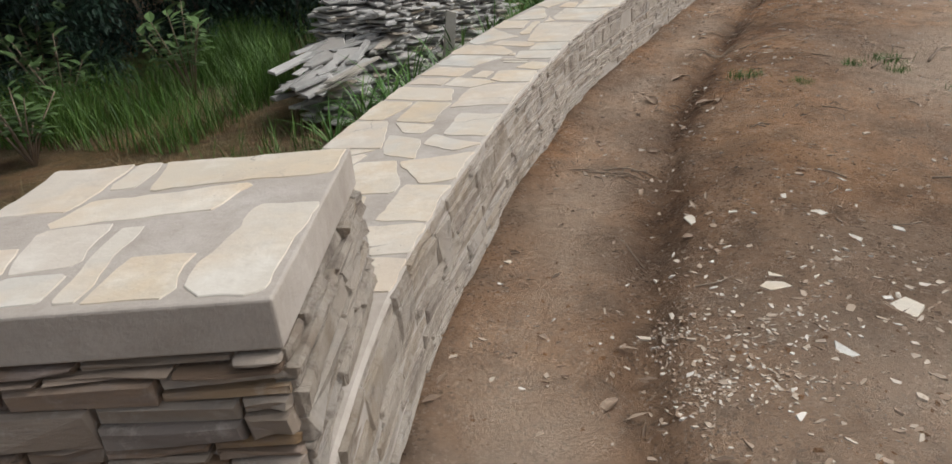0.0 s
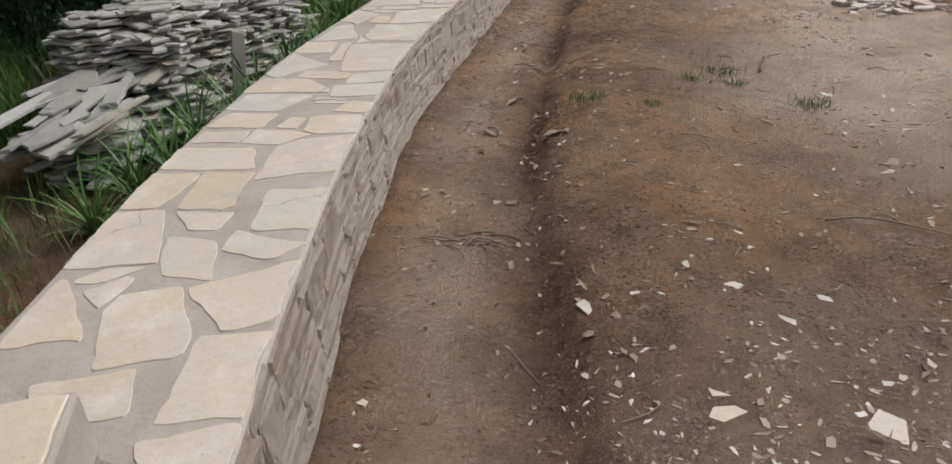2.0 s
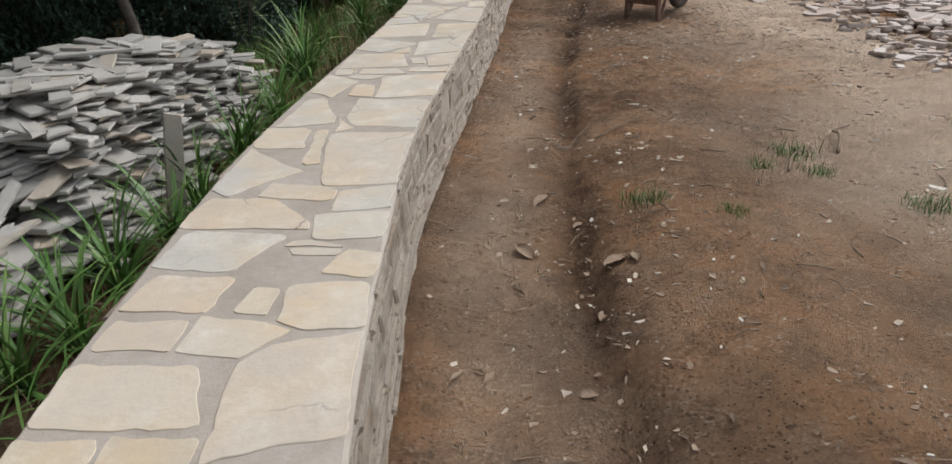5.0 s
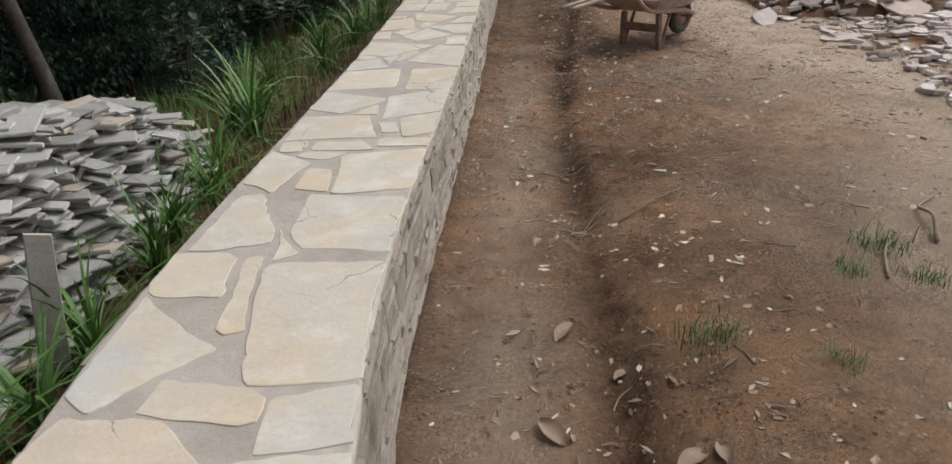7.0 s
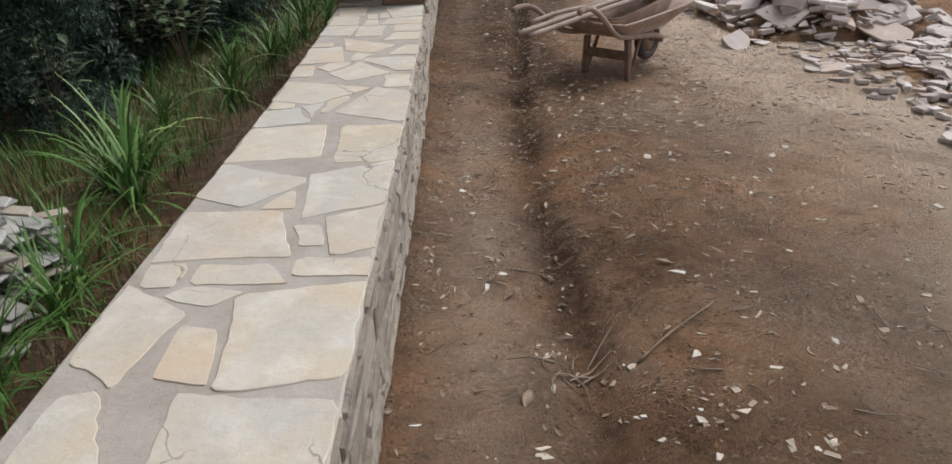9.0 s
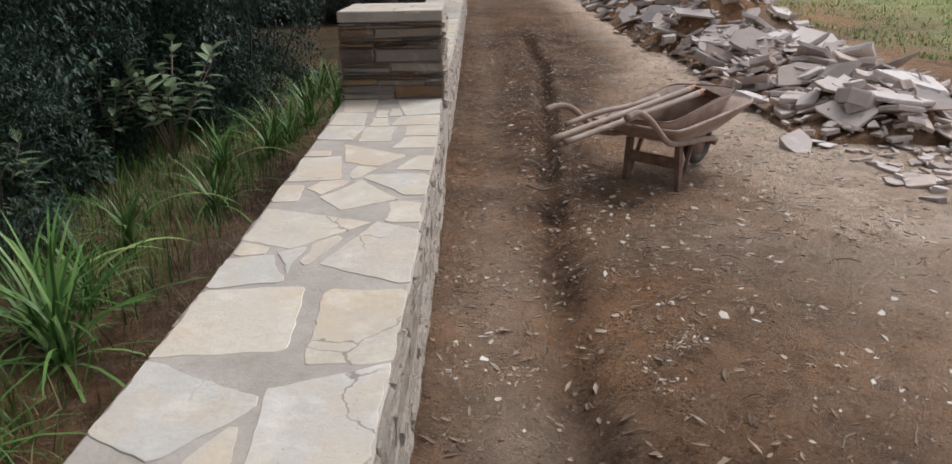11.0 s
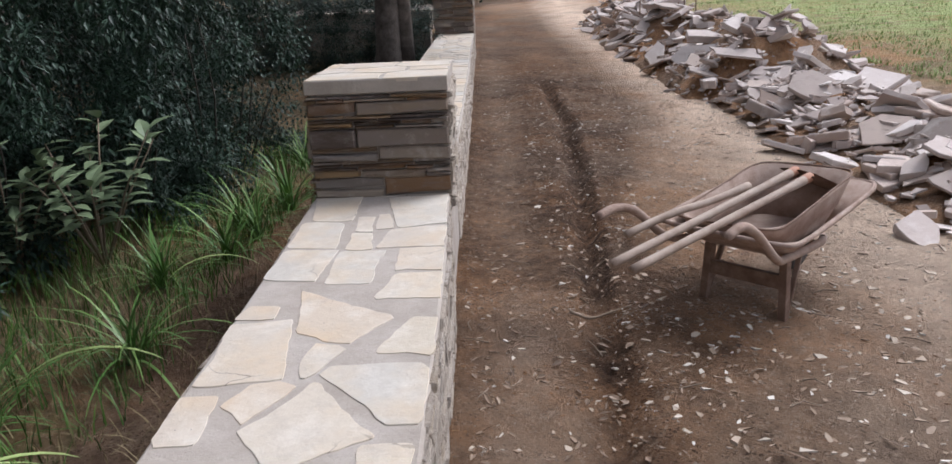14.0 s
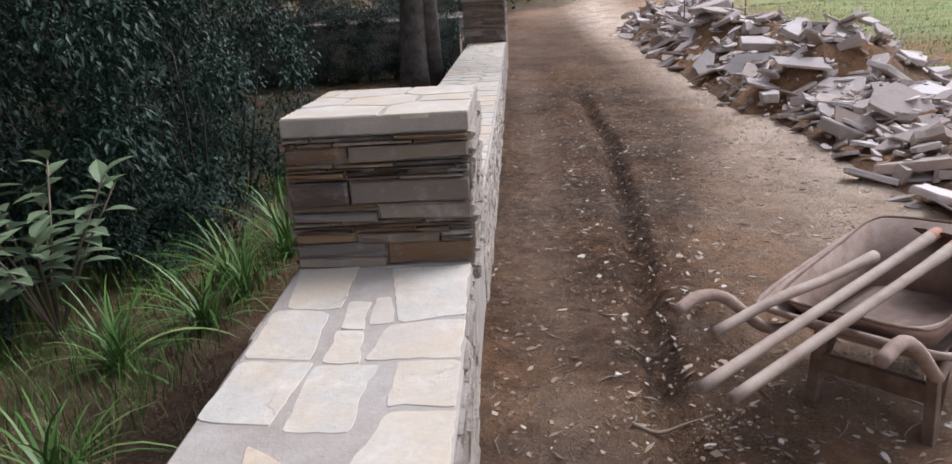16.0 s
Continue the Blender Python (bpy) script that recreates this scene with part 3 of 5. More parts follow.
def face_courses(length, bottom, top, rng, low=0.03, high=0.085, wide=1.0):
    """Thin uneven courses of ledge stones: (x, z, width, height) of each."""
    out = []
    z = bottom
    while z < top - 0.012:
        h = min(rng.choice((low, low * 1.3, 0.05, 0.06, high)) * rng.uniform(0.85, 1.15), top - z)
        x = -rng.uniform(0, 0.15)
        while x < length:
            w = wide * (rng.uniform(0.10, 0.30) if h < 0.05 else rng.uniform(0.16, 0.40))
            x0, x1 = max(0, x), min(length, x + w)
            if x1 - x0 > 0.03:
                if h > 0.04 and rng.random() < 0.45:
                    k = rng.uniform(0.35, 0.65)
                    out.append((x0, z, x1 - x0, h * k))
                    out.append((x0, z + h * k, x1 - x0, h * (1 - k)))
                else:
                    out.append((x0, z, x1 - x0, h))
            x += w
        z += h
    return out


def ledge_stone(x, z, w, h, rng, proud=0.016, rough=1.0):
    """A rough face stone, x along the face and z up, y out of it: (verts, faces)."""
    g = 0.0045
    d = rng.uniform(0.001, proud)
    e = min(0.008, h * 0.25)
    j = lambda a: rng.uniform(-a, a)
    x0, x1, z0, z1 = x + g, x + w - g, z + g * 0.7, z + h - g * 0.7
    sk = j(min(0.02, h * 0.35))
    back = [(x0, -0.03, z0), (x1, -0.03, z0 + sk), (x1, -0.03, z1 + sk * 0.5), (x0, -0.03, z1)]
    rim = [(x0 + j(0.004), d - e, z0 + j(0.003)), ((x0 + x1) / 2, d - e, z0 + sk / 2 + j(0.004)), (x1 + j(0.004), d - e, z0 + sk), (x1 + j(0.004), d - e, z1 + sk * 0.5),
           ((x0 + x1) / 2, d - e, z1 + sk / 4 + j(0.004)), (x0 + j(0.004), d - e, z1)]
    cx, cz = (x0 + x1) / 2, (z0 + z1) / 2
    fr = [(cx + (p[0] - cx) * (1 - 2 * e / w), d + j(0.005 * rough), cz + (p[2] - cz) * (1 - 2 * e / h)) for p in rim]
    V = back + rim + fr
    F = [[10, 11, 12, 13, 14, 15]]
    for i in range(6):
        k = (i + 1) % 6
        F.append([4 + i, 4 + k, 10 + k, 10 + i])
    F += [[0, 1, 6, 5, 4], [1, 2, 7, 6], [2, 3, 9, 8, 7], [3, 0, 4, 9]]
    return V, F


# Flat stones of the wall's top: place along the wall and across it, half length, half width, turn, taper, skew.
FLAGS_A = [(-0.19, 0.05, 0.09, 0.04, -6, 0.37, 0.47), (0.03, 0.09, 0.10, 0.08, 10, 0.28, 0.05), (0.32, 0.11, 0.15, 0.11, 0, 0.03, -0.04),
           (0.54, 0.35, 0.16, 0.11, 9, -0.07, 0.29), (0.64, 0.62, 0.15, 0.07, 4, -0.64, 0.44), (0.64, 0.10, 0.13, 0.12, 24, 0.38, -0.12),
           (0.78, 0.50, 0.10, 0.06, -46, -0.67, 0.40), (0.80, 0.53, 0.04, 0.08, -8, -0.13, -0.38), (0.88, 0.35, 0.10, 0.08, -16, 0.03, 0.71),
           (0.93, 0.15, 0.06, 0.11, -25, 0.21, -0.01), (1.04, 0.61, 0.18, 0.11, 1, -0.20, 0.28), (1.12, 0.38, 0.06, 0.07, -6, 0.37, 0.33),
           (1.18, 0.11, 0.15, 0.10, -3, 0.06, 0.09), (1.36, 0.41, 0.15, 0.10, -8, -0.00, 0.24)]
FLAGS_B = [(1.39, 0.64, 0.14, 0.08, -6, 0.25, 0.03), (1.65, 0.15, 0.18, 0.15, 10, -0.03, -0.23), (1.67, 0.54, 0.10, 0.17, -6, -0.08, 0.16),
           (1.87, 0.35, 0.07, 0.12, -14, 0.11, -0.04), (1.90, 0.59, 0.06, 0.10, -5, -0.03, 0.03), (2.00, 0.13, 0.11, 0.11, -1, 0.00, 0.08),
           (2.04, 0.32, 0.06, 0.04, -12, -0.11, 0.07), (2.10, 0.56, 0.09, 0.12, -7, -0.02, -0.04), (2.23, 0.08, 0.07, 0.07, -18, -0.14, 0.02),
           (2.34, 0.22, 0.04, 0.08, -8, 0.11, 0.22), (2.36, 0.54, 0.12, 0.15, -11, 0.15, -0.11), (2.36, 0.22, 0.04, 0.08, -24, -0.05, -0.08),
           (2.50, 0.15, 0.10, 0.13, 0, 0.07, 0.03), (2.64, 0.53, 0.12, 0.18, -7, -0.39, 0.29)]
FLAGS_C = [(2.71, 0.11, 0.09, 0.10, 8, 0.00, -0.08), (2.79, 0.36, 0.06, 0.14, -16, -0.03, 0.07), (3.00, 0.60, 0.17, 0.13, -42, 0.61, 0.48),
           (3.14, 0.17, 0.28, 0.17, -2, 0.10, 0.23), (3.28, 0.41, 0.20, 0.03, 11, -0.26, -0.28), (3.40, 0.60, 0.13, 0.11, -3, -0.09, 0.15),
           (3.59, 0.37, 0.11, 0.04, 29, -0.49, -0.34), (3.74, 0.18, 0.21, 0.19, -8, -0.01, 0.24), (3.77, 0.58, 0.21, 0.09, 13, -0.53, -0.09),
           (4.13, 0.41, 0.10, 0.06, -16, -0.17, 0.69), (4.21, 0.17, 0.21, 0.17, 9, 0.14, -0.17), (4.24, 0.61, 0.15, 0.11, -36, 0.19, 0.78),
           (4.41, 0.47, 0.04, 0.08, -18, 0.02, -0.28), (4.52, 0.40, 0.06, 0.12, -3, -0.16, 0.19)]
FLAGS_D = [(4.54, 0.62, 0.07, 0.05, 1, 0.15, -0.01), (4.56, 0.11, 0.06, 0.12, -3, 0.02, 0.02), (4.77, 0.23, 0.07, 0.04, -1, 0.01, 0.58),
           (4.80, 0.08, 0.14, 0.10, 25, 0.17, -0.49), (4.81, 0.51, 0.19, 0.18, 2, -0.13, 0.15), (5.05, 0.38, 0.09, 0.04, -2, -0.73, -0.22),
           (5.18, 0.15, 0.20, 0.17, 21, 0.05, -0.35), (5.22, 0.57, 0.15, 0.17, -28, 0.32, 0.14), (5.68, 0.14, 0.23, 0.13, -1, 0.05, 0.09),
           (5.72, 0.55, 0.21, 0.19, 4, -0.01, 0.01), (6.11, 0.62, 0.14, 0.11, 11, -0.23, 0.07), (6.20, 0.42, 0.11, 0.09, 28, 0.35, -0.43),
           (6.28, 0.65, 0.06, 0.06, -24, 0.00, 0.42), (6.29, 0.15, 0.22, 0.16, -28, -0.35, 0.49)]
FLAGS_E = [(6.29, 0.39, 0.11, 0.06, -51, -0.37, 0.64), (6.47, 0.53, 0.17, 0.19, -22, 0.38, -0.05), (6.67, 0.09, 0.12, 0.07, 2, -0.05, 0.02),
           (6.88, 0.34, 0.13, 0.14, -53, 0.24, 0.10), (6.93, 0.67, 0.11, 0.06, 2, -0.05, 0.01), (7.03, 0.50, 0.06, 0.09, 62, -0.11, -0.11),
           (7.04, 0.13, 0.15, 0.11, 1, 0.58, 0.56), (7.23, 0.35, 0.11, 0.06, -13, 0.22, -0.16), (7.30, 0.57, 0.21, 0.14, 8, -0.10, -0.06),
           (7.38, 0.07, 0.12, 0.07, -8, -0.35, -0.09), (7.51, 0.38, 0.12, 0.17, -32, 0.30, 0.25), (7.58, 0.65, 0.05, 0.06, -4, -0.14, -0.06),
           (7.78, 0.11, 0.11, 0.11, -1, -0.15, -0.10), (7.99, 0.37, 0.17, 0.09, -2, 0.06, 0.03)]
FLAGS_F = [(0.27, 0.39, 0.08, 0.10, 8, 0.1, 0.2), (8.03, 0.60, 0.16, 0.11, -6, 0.03, 0.03), (8.05, 0.11, 0.12, 0.09, -3, -0.00, 0.08), (8.29, 0.39, 0.11, 0.05, -7, -0.12, 0.34),
           (8.32, 0.15, 0.13, 0.13, 0, -0.09, -0.12), (8.40, 0.60, 0.17, 0.10, -7, -0.05, 0.20), (8.53, 0.39, 0.10, 0.04, -9, 0.04, 0.44),
           (8.56, 0.30, 0.10, 0.04, 4, 0.03, -0.14), (8.72, 0.15, 0.25, 0.15, 10, 0.14, -0.15), (8.83, 0.58, 0.22, 0.11, -6, 0.14, 0.38),
           (9.01, 0.22, 0.06, 0.20, 3, 0.32, 0.08)]


def dress_wall(wall, seeds, s0, s1, rng, sides, picked):
    place = lambda s, u, dz: along(s, u, top_z(s) + dz)
    for poly in paving(seeds, s0, s1, 0.006, WALL_W - 0.006) if len(seeds[0]) > 4 else cells(seeds, s0, s1, 0.022, WALL_W - 0.012, 0.018):
        lay_flag(poly, 0.0005, wall, rng, place, FLAG)
    # ledge stones of the long faces
    rest = []
    for side in sides:
        length = s1 - s0
        for x, z, w, h in face_courses(length, -0.06, 1.0, rng, 0.045, 0.13, 1.1):
            s = s0 + x + w / 2
            zz = base_z(s) + z
            if zz + h > top_z(s) - 0.004:
                if zz > top_z(s) - 0.03:
                    continue
                h = top_z(s) - 0.008 - zz
            V, F = ledge_stone(-w / 2, 0, w, h, rng, 0.012, 1.2)
            o = along(s, 0 if side > 0 else WALL_W, zz)
            ahead = (along(s + 0.05, 0) - along(s - 0.05, 0)).normalized()
            out = Vector((ahead.y, -ahead.x, 0)) * (1 if side > 0 else -1)
            ax = ahead if side > 0 else -ahead
            m = Matrix(((ax.x, out.x, 0, o.x), (ax.y, out.y, 0, o.y), (0, 0, 1, o.z), (0, 0, 0, 1)))
            fl = [f[::-1] for f in F]
            if picked(s, side):
                part("stone", mesh_of("stone", V, fl, FACING), None, wall, m=m)
            else:
                rest.append(([m @ Vector(v) for v in V], fl))
    if rest:
        V, F = soup(rest)
        tagged(part("stone_facing", mesh_of("stone_facing", V, F, FACING_REST), None, wall), kind="stuff")


def fill_seeds(s0, s1, rng):
    out, s = [], s0 + 0.12
    while s < s1:
        n = rng.choice((2, 3, 3))
        for i in range(n):
            u = (i + 0.5 + rng.uniform(-0.2, 0.2)) / n * WALL_W
            out.append((s + rng.uniform(-0.1, 0.1), u, 0.38 / n * rng.uniform(0.7, 1.2)))
        s += rng.uniform(0.26, 0.40)
    return out


# ---- pillars ----
def pillar(name, corner, ahead, width, depth, z0, z1, rng, seeds, label, band=0.075):
    """A square pillar with ledge-stone faces, a plastered band and flat stones on top. corner: its right near foot."""
    a = Vector((ahead[0], ahead[1])).normalized()
    m = Matrix(((a.y, a.x, 0, corner[0]), (-a.x, a.y, 0, corner[1]), (0, 0, 1, 0), (0, 0, 0, 1)))
    ob = thing(name, m, label=label, category="pillar", group="stone pillars along the wall")
    bm = box(-width + 0.022, -0.022, 0.022, depth - 0.022, z0, z1 - band, 0.0)
    part("core", bm, MORTAR, ob)
    part("band", box(-width - 0.004, 0.004, -0.004, depth + 0.004, z1 - band, z1 - 0.0015, 0.006), MORTAR, ob, "smooth grey mortar band")
    place = lambda s, u, dz: Vector((-u, s, z1 + dz))
    for poly in paving(seeds, -0.002, depth + 0.004, -0.002, width + 0.004) if len(seeds[0]) > 4 else cells(seeds, -0.002, depth + 0.004, -0.002, width + 0.004, 0.016):
        lay_flag(poly, 0.001, ob, rng, place, FLAG)
    faces = [((-width, 0, 0), (1, 0, 0), (0, -1, 0), width), ((0, 0, 0), (0, 1, 0), (1, 0, 0), depth),
             ((0, depth, 0), (-1, 0, 0), (0, 1, 0), width), ((-width, depth, 0), (0, -1, 0), (-1, 0, 0), depth)]
    for o, ax, out, length in faces:
        for x, z, w, h in face_courses(length, 0, z1 - band - z0 - 0.004, rng, 0.016, 0.092, 1.35):
            V, F = ledge_stone(0, 0, w, h, rng, 0.024, 2.2)
            mm = Matrix(((ax[0], out[0], 0, o[0] + ax[0] * x), (ax[1], out[1], 0, o[1] + ax[1] * x), (0, 0, 1, z0 + z), (0, 0, 0, 1)))
            # same stone all round; paler path side paints in sunlight along with mortar smears
            part("stone", mesh_of("stone", V, F if ax[0] * out[1] - ax[1] * out[0] < 0 else [f[::-1] for f in F], FACING if out[0] > 0 else LEDGE), None, ob, m=mm)
    return ob


rng = random.Random(11)
pillar("pillar", (-0.36, 1.09), (0.06, 1.0), 0.80, 0.77, -0.05, 0.895, rng,
                  [(0.70, 0.25, 0.12, 0.23, 4, 0.05, 0), (0.46, 0.42, 0.075, 0.19, 6, 0, -0.2), (0.67, 0.72, 0.19, 0.125, 0, 0.1, 0), (0.73, 0.535, 0.13, 0.035, -4, 0, 0), (0.19, 0.39, 0.15, 0.022, 3, 0, 0),
                   (0.27, 0.53, 0.10, 0.08, 10, 0.1, 0), (0.11, 0.26, 0.08, 0.08, 0, -0.1, 0), (0.09, 0.50, 0.05, 0.06, 0, 0, 0), (0.22, 0.09, 0.19, 0.075, -5, -0.1, 0), (0.15, 0.68, 0.12, 0.09, 0, 0, 0)],
                  "square pillar of brown ledge stones with pale flagstone top", 0.105)
pillar("pillar", (3.655, 10.165), (0.47, 0.88), 0.735, 0.90, 0.56, 1.262, rng,
                  [(0.15, 0.15, 0.20), (0.14, 0.55, 0.22), (0.45, 0.12, 0.12), (0.45, 0.42, 0.18), (0.47, 0.68, 0.15), (0.74, 0.15, 0.18), (0.76, 0.52, 0.2), (0.78, 0.74, 0.1)],
                  "square pillar of brown and grey ledge stones on the wall")


# ---- wheelbarrow ----
def tray_shape(x0, x1, w0, z1, bx0, bx1, bw, z0, thick, front=0.0, n=6):
    """An open sheet-metal tray with rounded corners, flared sides and thickness: (verts, faces)."""
    def ring(xa, xb, w, z, r, lift=0.0):
        out = []
        for cx, cy, t0 in ((xb - r, w - r, 0), (xa + r, w - r, 90), (xa + r, -w + r, 180), (xb - r, -w + r, 270)):
            for i in range(n):
                t = radians(t0 + 90 * i / (n - 1))
                x, y = cx + r * math.cos(t), cy + r * math.sin(t)
                out.append((x, y, z + lift * (x - xa) / (xb - xa)))
        return out
    rings = [ring(bx0, bx1, bw, z0, 0.08), ring((x0 + bx0) / 2 - 0.01, (x1 + bx1) / 2 + 0.01, (w0 + bw) / 2 + 0.012, (z0 + z1) / 2, 0.1, front / 2), ring(x0, x1, w0, z1, 0.12, front),
             ring(x0 - 0.012, x1 + 0.012, w0 + 0.012, z1 - 0.004, 0.13, front), ring(x0 - 0.01, x1 + 0.01, w0 + 0.01, z1 - 0.018, 0.13, front),
             ring((x0 + bx0) / 2 - 0.01 - thick, (x1 + bx1) / 2 + 0.01 + thick, (w0 + bw) / 2 + 0.012 + thick, (z0 + z1) / 2 - thick, 0.1, front / 2),
             ring(bx0 - thick, bx1 + thick, bw + thick, z0 - thick, 0.08)]
    k = 4 * n
    V = [p for r in rings for p in r]
    F = []
    for r in range(len(rings) - 1):
        for i in range(k):
            j = (i + 1) % k
            F.append([r * k + i, r * k + j, (r + 1) * k + j, (r + 1) * k + i])
    F.append(list(range(k)))
    F.append([(len(rings) - 1) * k + i for i in range(k)][::-1])
    return V, F


def bent(points, n=5):
    """Rounds a polyline by smooth interpolation."""
    p = [Vector(q) for q in points]
    p = [2 * p[0] - p[1]] + p + [2 * p[-1] - p[-2]]
    out = []
    for a, b, c, d in zip(p, p[1:], p[2:], p[3:]):
        for i in range(n):
            t = i / n
            out.append(0.5 * (2 * b + (c - a) * t + (2 * a - 5 * b + 4 * c - d) * t * t + (3 * b - a - 3 * c + d) * t ** 3))
    return out + [p[-2]]


def tube_mesh(name, points, r, material, sides=10):
    V, F = tube(points, r, sides)
    return mesh_of(name, V, F, material, True)


BX, BY, BTURN = 4.85, 9.20, 17.3
BZ = ground_z(BX, BY) + 0.03
BARROW_AT = pose(BX, BY, BZ, 0, 0, BTURN)


def wheelbarrow():
    ob = thing("wheelbarrow", BARROW_AT, label="old dusty steel wheelbarrow standing on the bare soil", category="wheelbarrow")
    V, F = tray_shape(-0.32, 0.82, 0.34, 0.46, -0.12, 0.52, 0.22, 0.325, 0.004, 0.05)
    tray = part("tray", mesh_of("tray", V, F, TRAY, True), None, ob, "wide cement-crusted steel tray")
    rim = [(x, y, z) for x, y, z in bent([(-0.33, 0, 0.455), (-0.325, 0.27, 0.456), (-0.24, 0.345, 0.46), (0.3, 0.35, 0.48), (0.75, 0.33, 0.50), (0.83, 0.22, 0.505), (0.83, -0.22, 0.505), (0.75, -0.33, 0.50), (0.3, -0.35, 0.48), (-0.24, -0.345, 0.46), (-0.325, -0.27, 0.456), (-0.33, 0, 0.455)])]
    part("rim", tube_mesh("rim", rim, 0.012, TRAY), None, tray, "rolled steel rim")
    for side in (1, -1):
        lift = 0.03 if side < 0 else 0.0
        p = bent([(-0.80, 0.06 + side * 0.31, 0.585 + lift), (-0.68, 0.05 + side * 0.31, 0.60 + lift), (-0.55, 0.03 + side * 0.30, 0.56), (-0.36, side * 0.28, 0.40), (-0.14, side * 0.25, 0.335), (0.30, side * 0.235, 0.285), (0.66, side * 0.13, 0.20)])
        part("handle", tube_mesh("handle", p, 0.021, TRAY), None, ob, "bent steel pipe handle")
        bm = box(-0.035, 0.02, -0.02, 0.02, 0.0, 0.355, 0.004)
        bmesh.ops.transform(bm, matrix=pose(-0.02, side * 0.215, -0.06, side * 3, 0, 0), verts=bm.verts)
        leg = part("leg", bm, RUST, ob, "rusty flat steel leg")
        V, F = tube([(0.16, side * 0.20, 0.30), (0.0, side * 0.215, 0.0)], 0.016, 4)
        part("brace", mesh_of("brace", V, F, RUST), None, leg)
    part("crossbar", box(-0.05, -0.02, -0.2, 0.2, 0.125, 0.20, 0.004), RUST, ob, "flat rusty crossbar")
    V, F = [], []
    wheel = thing("wheel")
    wheel.parent = ob
    wheel.matrix_basis = pose(0.62, 0, 0.175)
    ringv, n, k = [], 28, 10
    for i in range(n):
        a = 6.2832 * i / n
        for j in range(k):
            b = 6.2832 * j / k
            rr = 0.14 + 0.042 * math.cos(b)
            ringv.append((rr * math.cos(a), 0.04 * math.sin(b), rr * math.sin(a)))
    ringf = [[i * k + j, ((i + 1) % n) * k + j, ((i + 1) % n) * k + (j + 1) % k, i * k + (j + 1) % k] for i in range(n) for j in range(k)]
    part("tyre", mesh_of("tyre", ringv, ringf, RUBBER, True), None, wheel, "dusty black rubber tyre")
    part("rim", tube_mesh("rim", [(0, -0.022, 0), (0, -0.018, 0), (0, 0.018, 0), (0, 0.022, 0)], [0.09, 0.105, 0.105, 0.09], RUST, 24), None, wheel)
    part("axle", tube_mesh("axle", [(0, -0.15, 0), (0, 0.15, 0)], 0.012, RUST), None, wheel)
    for side in (1, -1):
        V, F = tube([(0.48, side * 0.19, 0.26), (0.62, side * 0.14, 0.175)], 0.014, 6)
        part("wheel_bracket", mesh_of("wheel_bracket", V, F, RUST), None, ob)
    return ob


def spare_tray():
    V, F = tray_shape(-0.25, 0.62, 0.27, 0.485, -0.10, 0.46, 0.20, 0.345, 0.004, 0.12)
    ob = thing("spare_tray", label="bent dusty steel tray lying inside the wheelbarrow", category="tray")
    part("pan", mesh_of("pan", V, F, TRAY, True), None, ob)
    lip = bent([(x, y, 0.485 + 0.12 * (x + 0.25) / 0.87) for x, y in ((-0.26, 0), (-0.255, 0.2), (-0.17, 0.275), (0.3, 0.275), (0.55, 0.27), (0.63, 0.18), (0.63, -0.18), (0.55, -0.27), (0.3, -0.275), (-0.17, -0.275), (-0.255, -0.2), (-0.26, 0))])
    part("rim", tube_mesh("rim", lip, 0.006, RUST), None, ob, "worn rusty rim")
    ob.matrix_basis = BARROW_AT @ pose(0.02, 0.0, -0.01, -3, 0, -3)
    return ob


def spade(a, b, r, tip, wobble):
    pts = bent([a, [(p * 0.66 + q * 0.34) + w for p, q, w in zip(a, b, wobble)], [(p * 0.33 + q * 0.67) for p, q in zip(a, b)], b], 6)
    ob = thing("spade", BARROW_AT, label="spade with worn wooden shaft lying across the wheelbarrow", category="spade", group="tools in the wheelbarrow")
    part("shaft", tube_mesh("shaft", pts, [r] * (len(pts) - 4) + [r * 1.05, r * 1.15, r * 1.25, r * 1.3], POLE), None, ob, "worn greyish wooden shaft")
    d = (Vector(b) - Vector(a)).normalized()
    e = Vector(b)
    if tip:
        side = d.cross(Vector((0, 0, 1))).normalized()
        V, F = tube([e - d * 0.10, e - d * 0.02, e + d * 0.03], [r * 1.15, r * 1.3, r * 1.35], 10)
        part("socket", mesh_of("socket", V, F, COLLAR, True), None, ob, "orange painted steel socket")
        up = Vector((0, 0, 1))
        bl = []
        for k, w in ((0.0, 0.03), (0.05, 0.10), (0.18, 0.115), (0.26, 0.07), (0.29, 0.0)):
            for y in (-1, -0.5, 0, 0.5, 1):
                bl.append(e + d * k * 0.9 + side * (w * y) + up * (0.02 * abs(y) - 0.5 * k))
        F = [[i * 5 + j, i * 5 + j + 1, (i + 1) * 5 + j + 1, (i + 1) * 5 + j] for i in range(4) for j in range(4)]
        V = bl + [p - up * 0.003 for p in bl]
        n = len(bl)
        F = F + [[q + n for q in f[::-1]] for f in F]
        part("blade", mesh_of("blade", V, F, RUST, True), None, ob, "rusty steel blade")
    return ob


wheelbarrow()
spare_tray()
spade((-0.98, 0.17, 0.455), (0.42, -0.02, 0.605), 0.020, True, (0, 0, 0))
spade((-0.96, 0.08, 0.445), (0.38, -0.11, 0.59), 0.020, True, (0, 0, 0))
pole = spade((-0.66, 0.31, 0.475), (0.16, 0.10, 0.565), 0.019, False, (0, 0.0, 0.015))
pole.name = "wooden_pole"
tagged(pole, "crooked peeled wooden pole lying across the wheelbarrow", "pole")


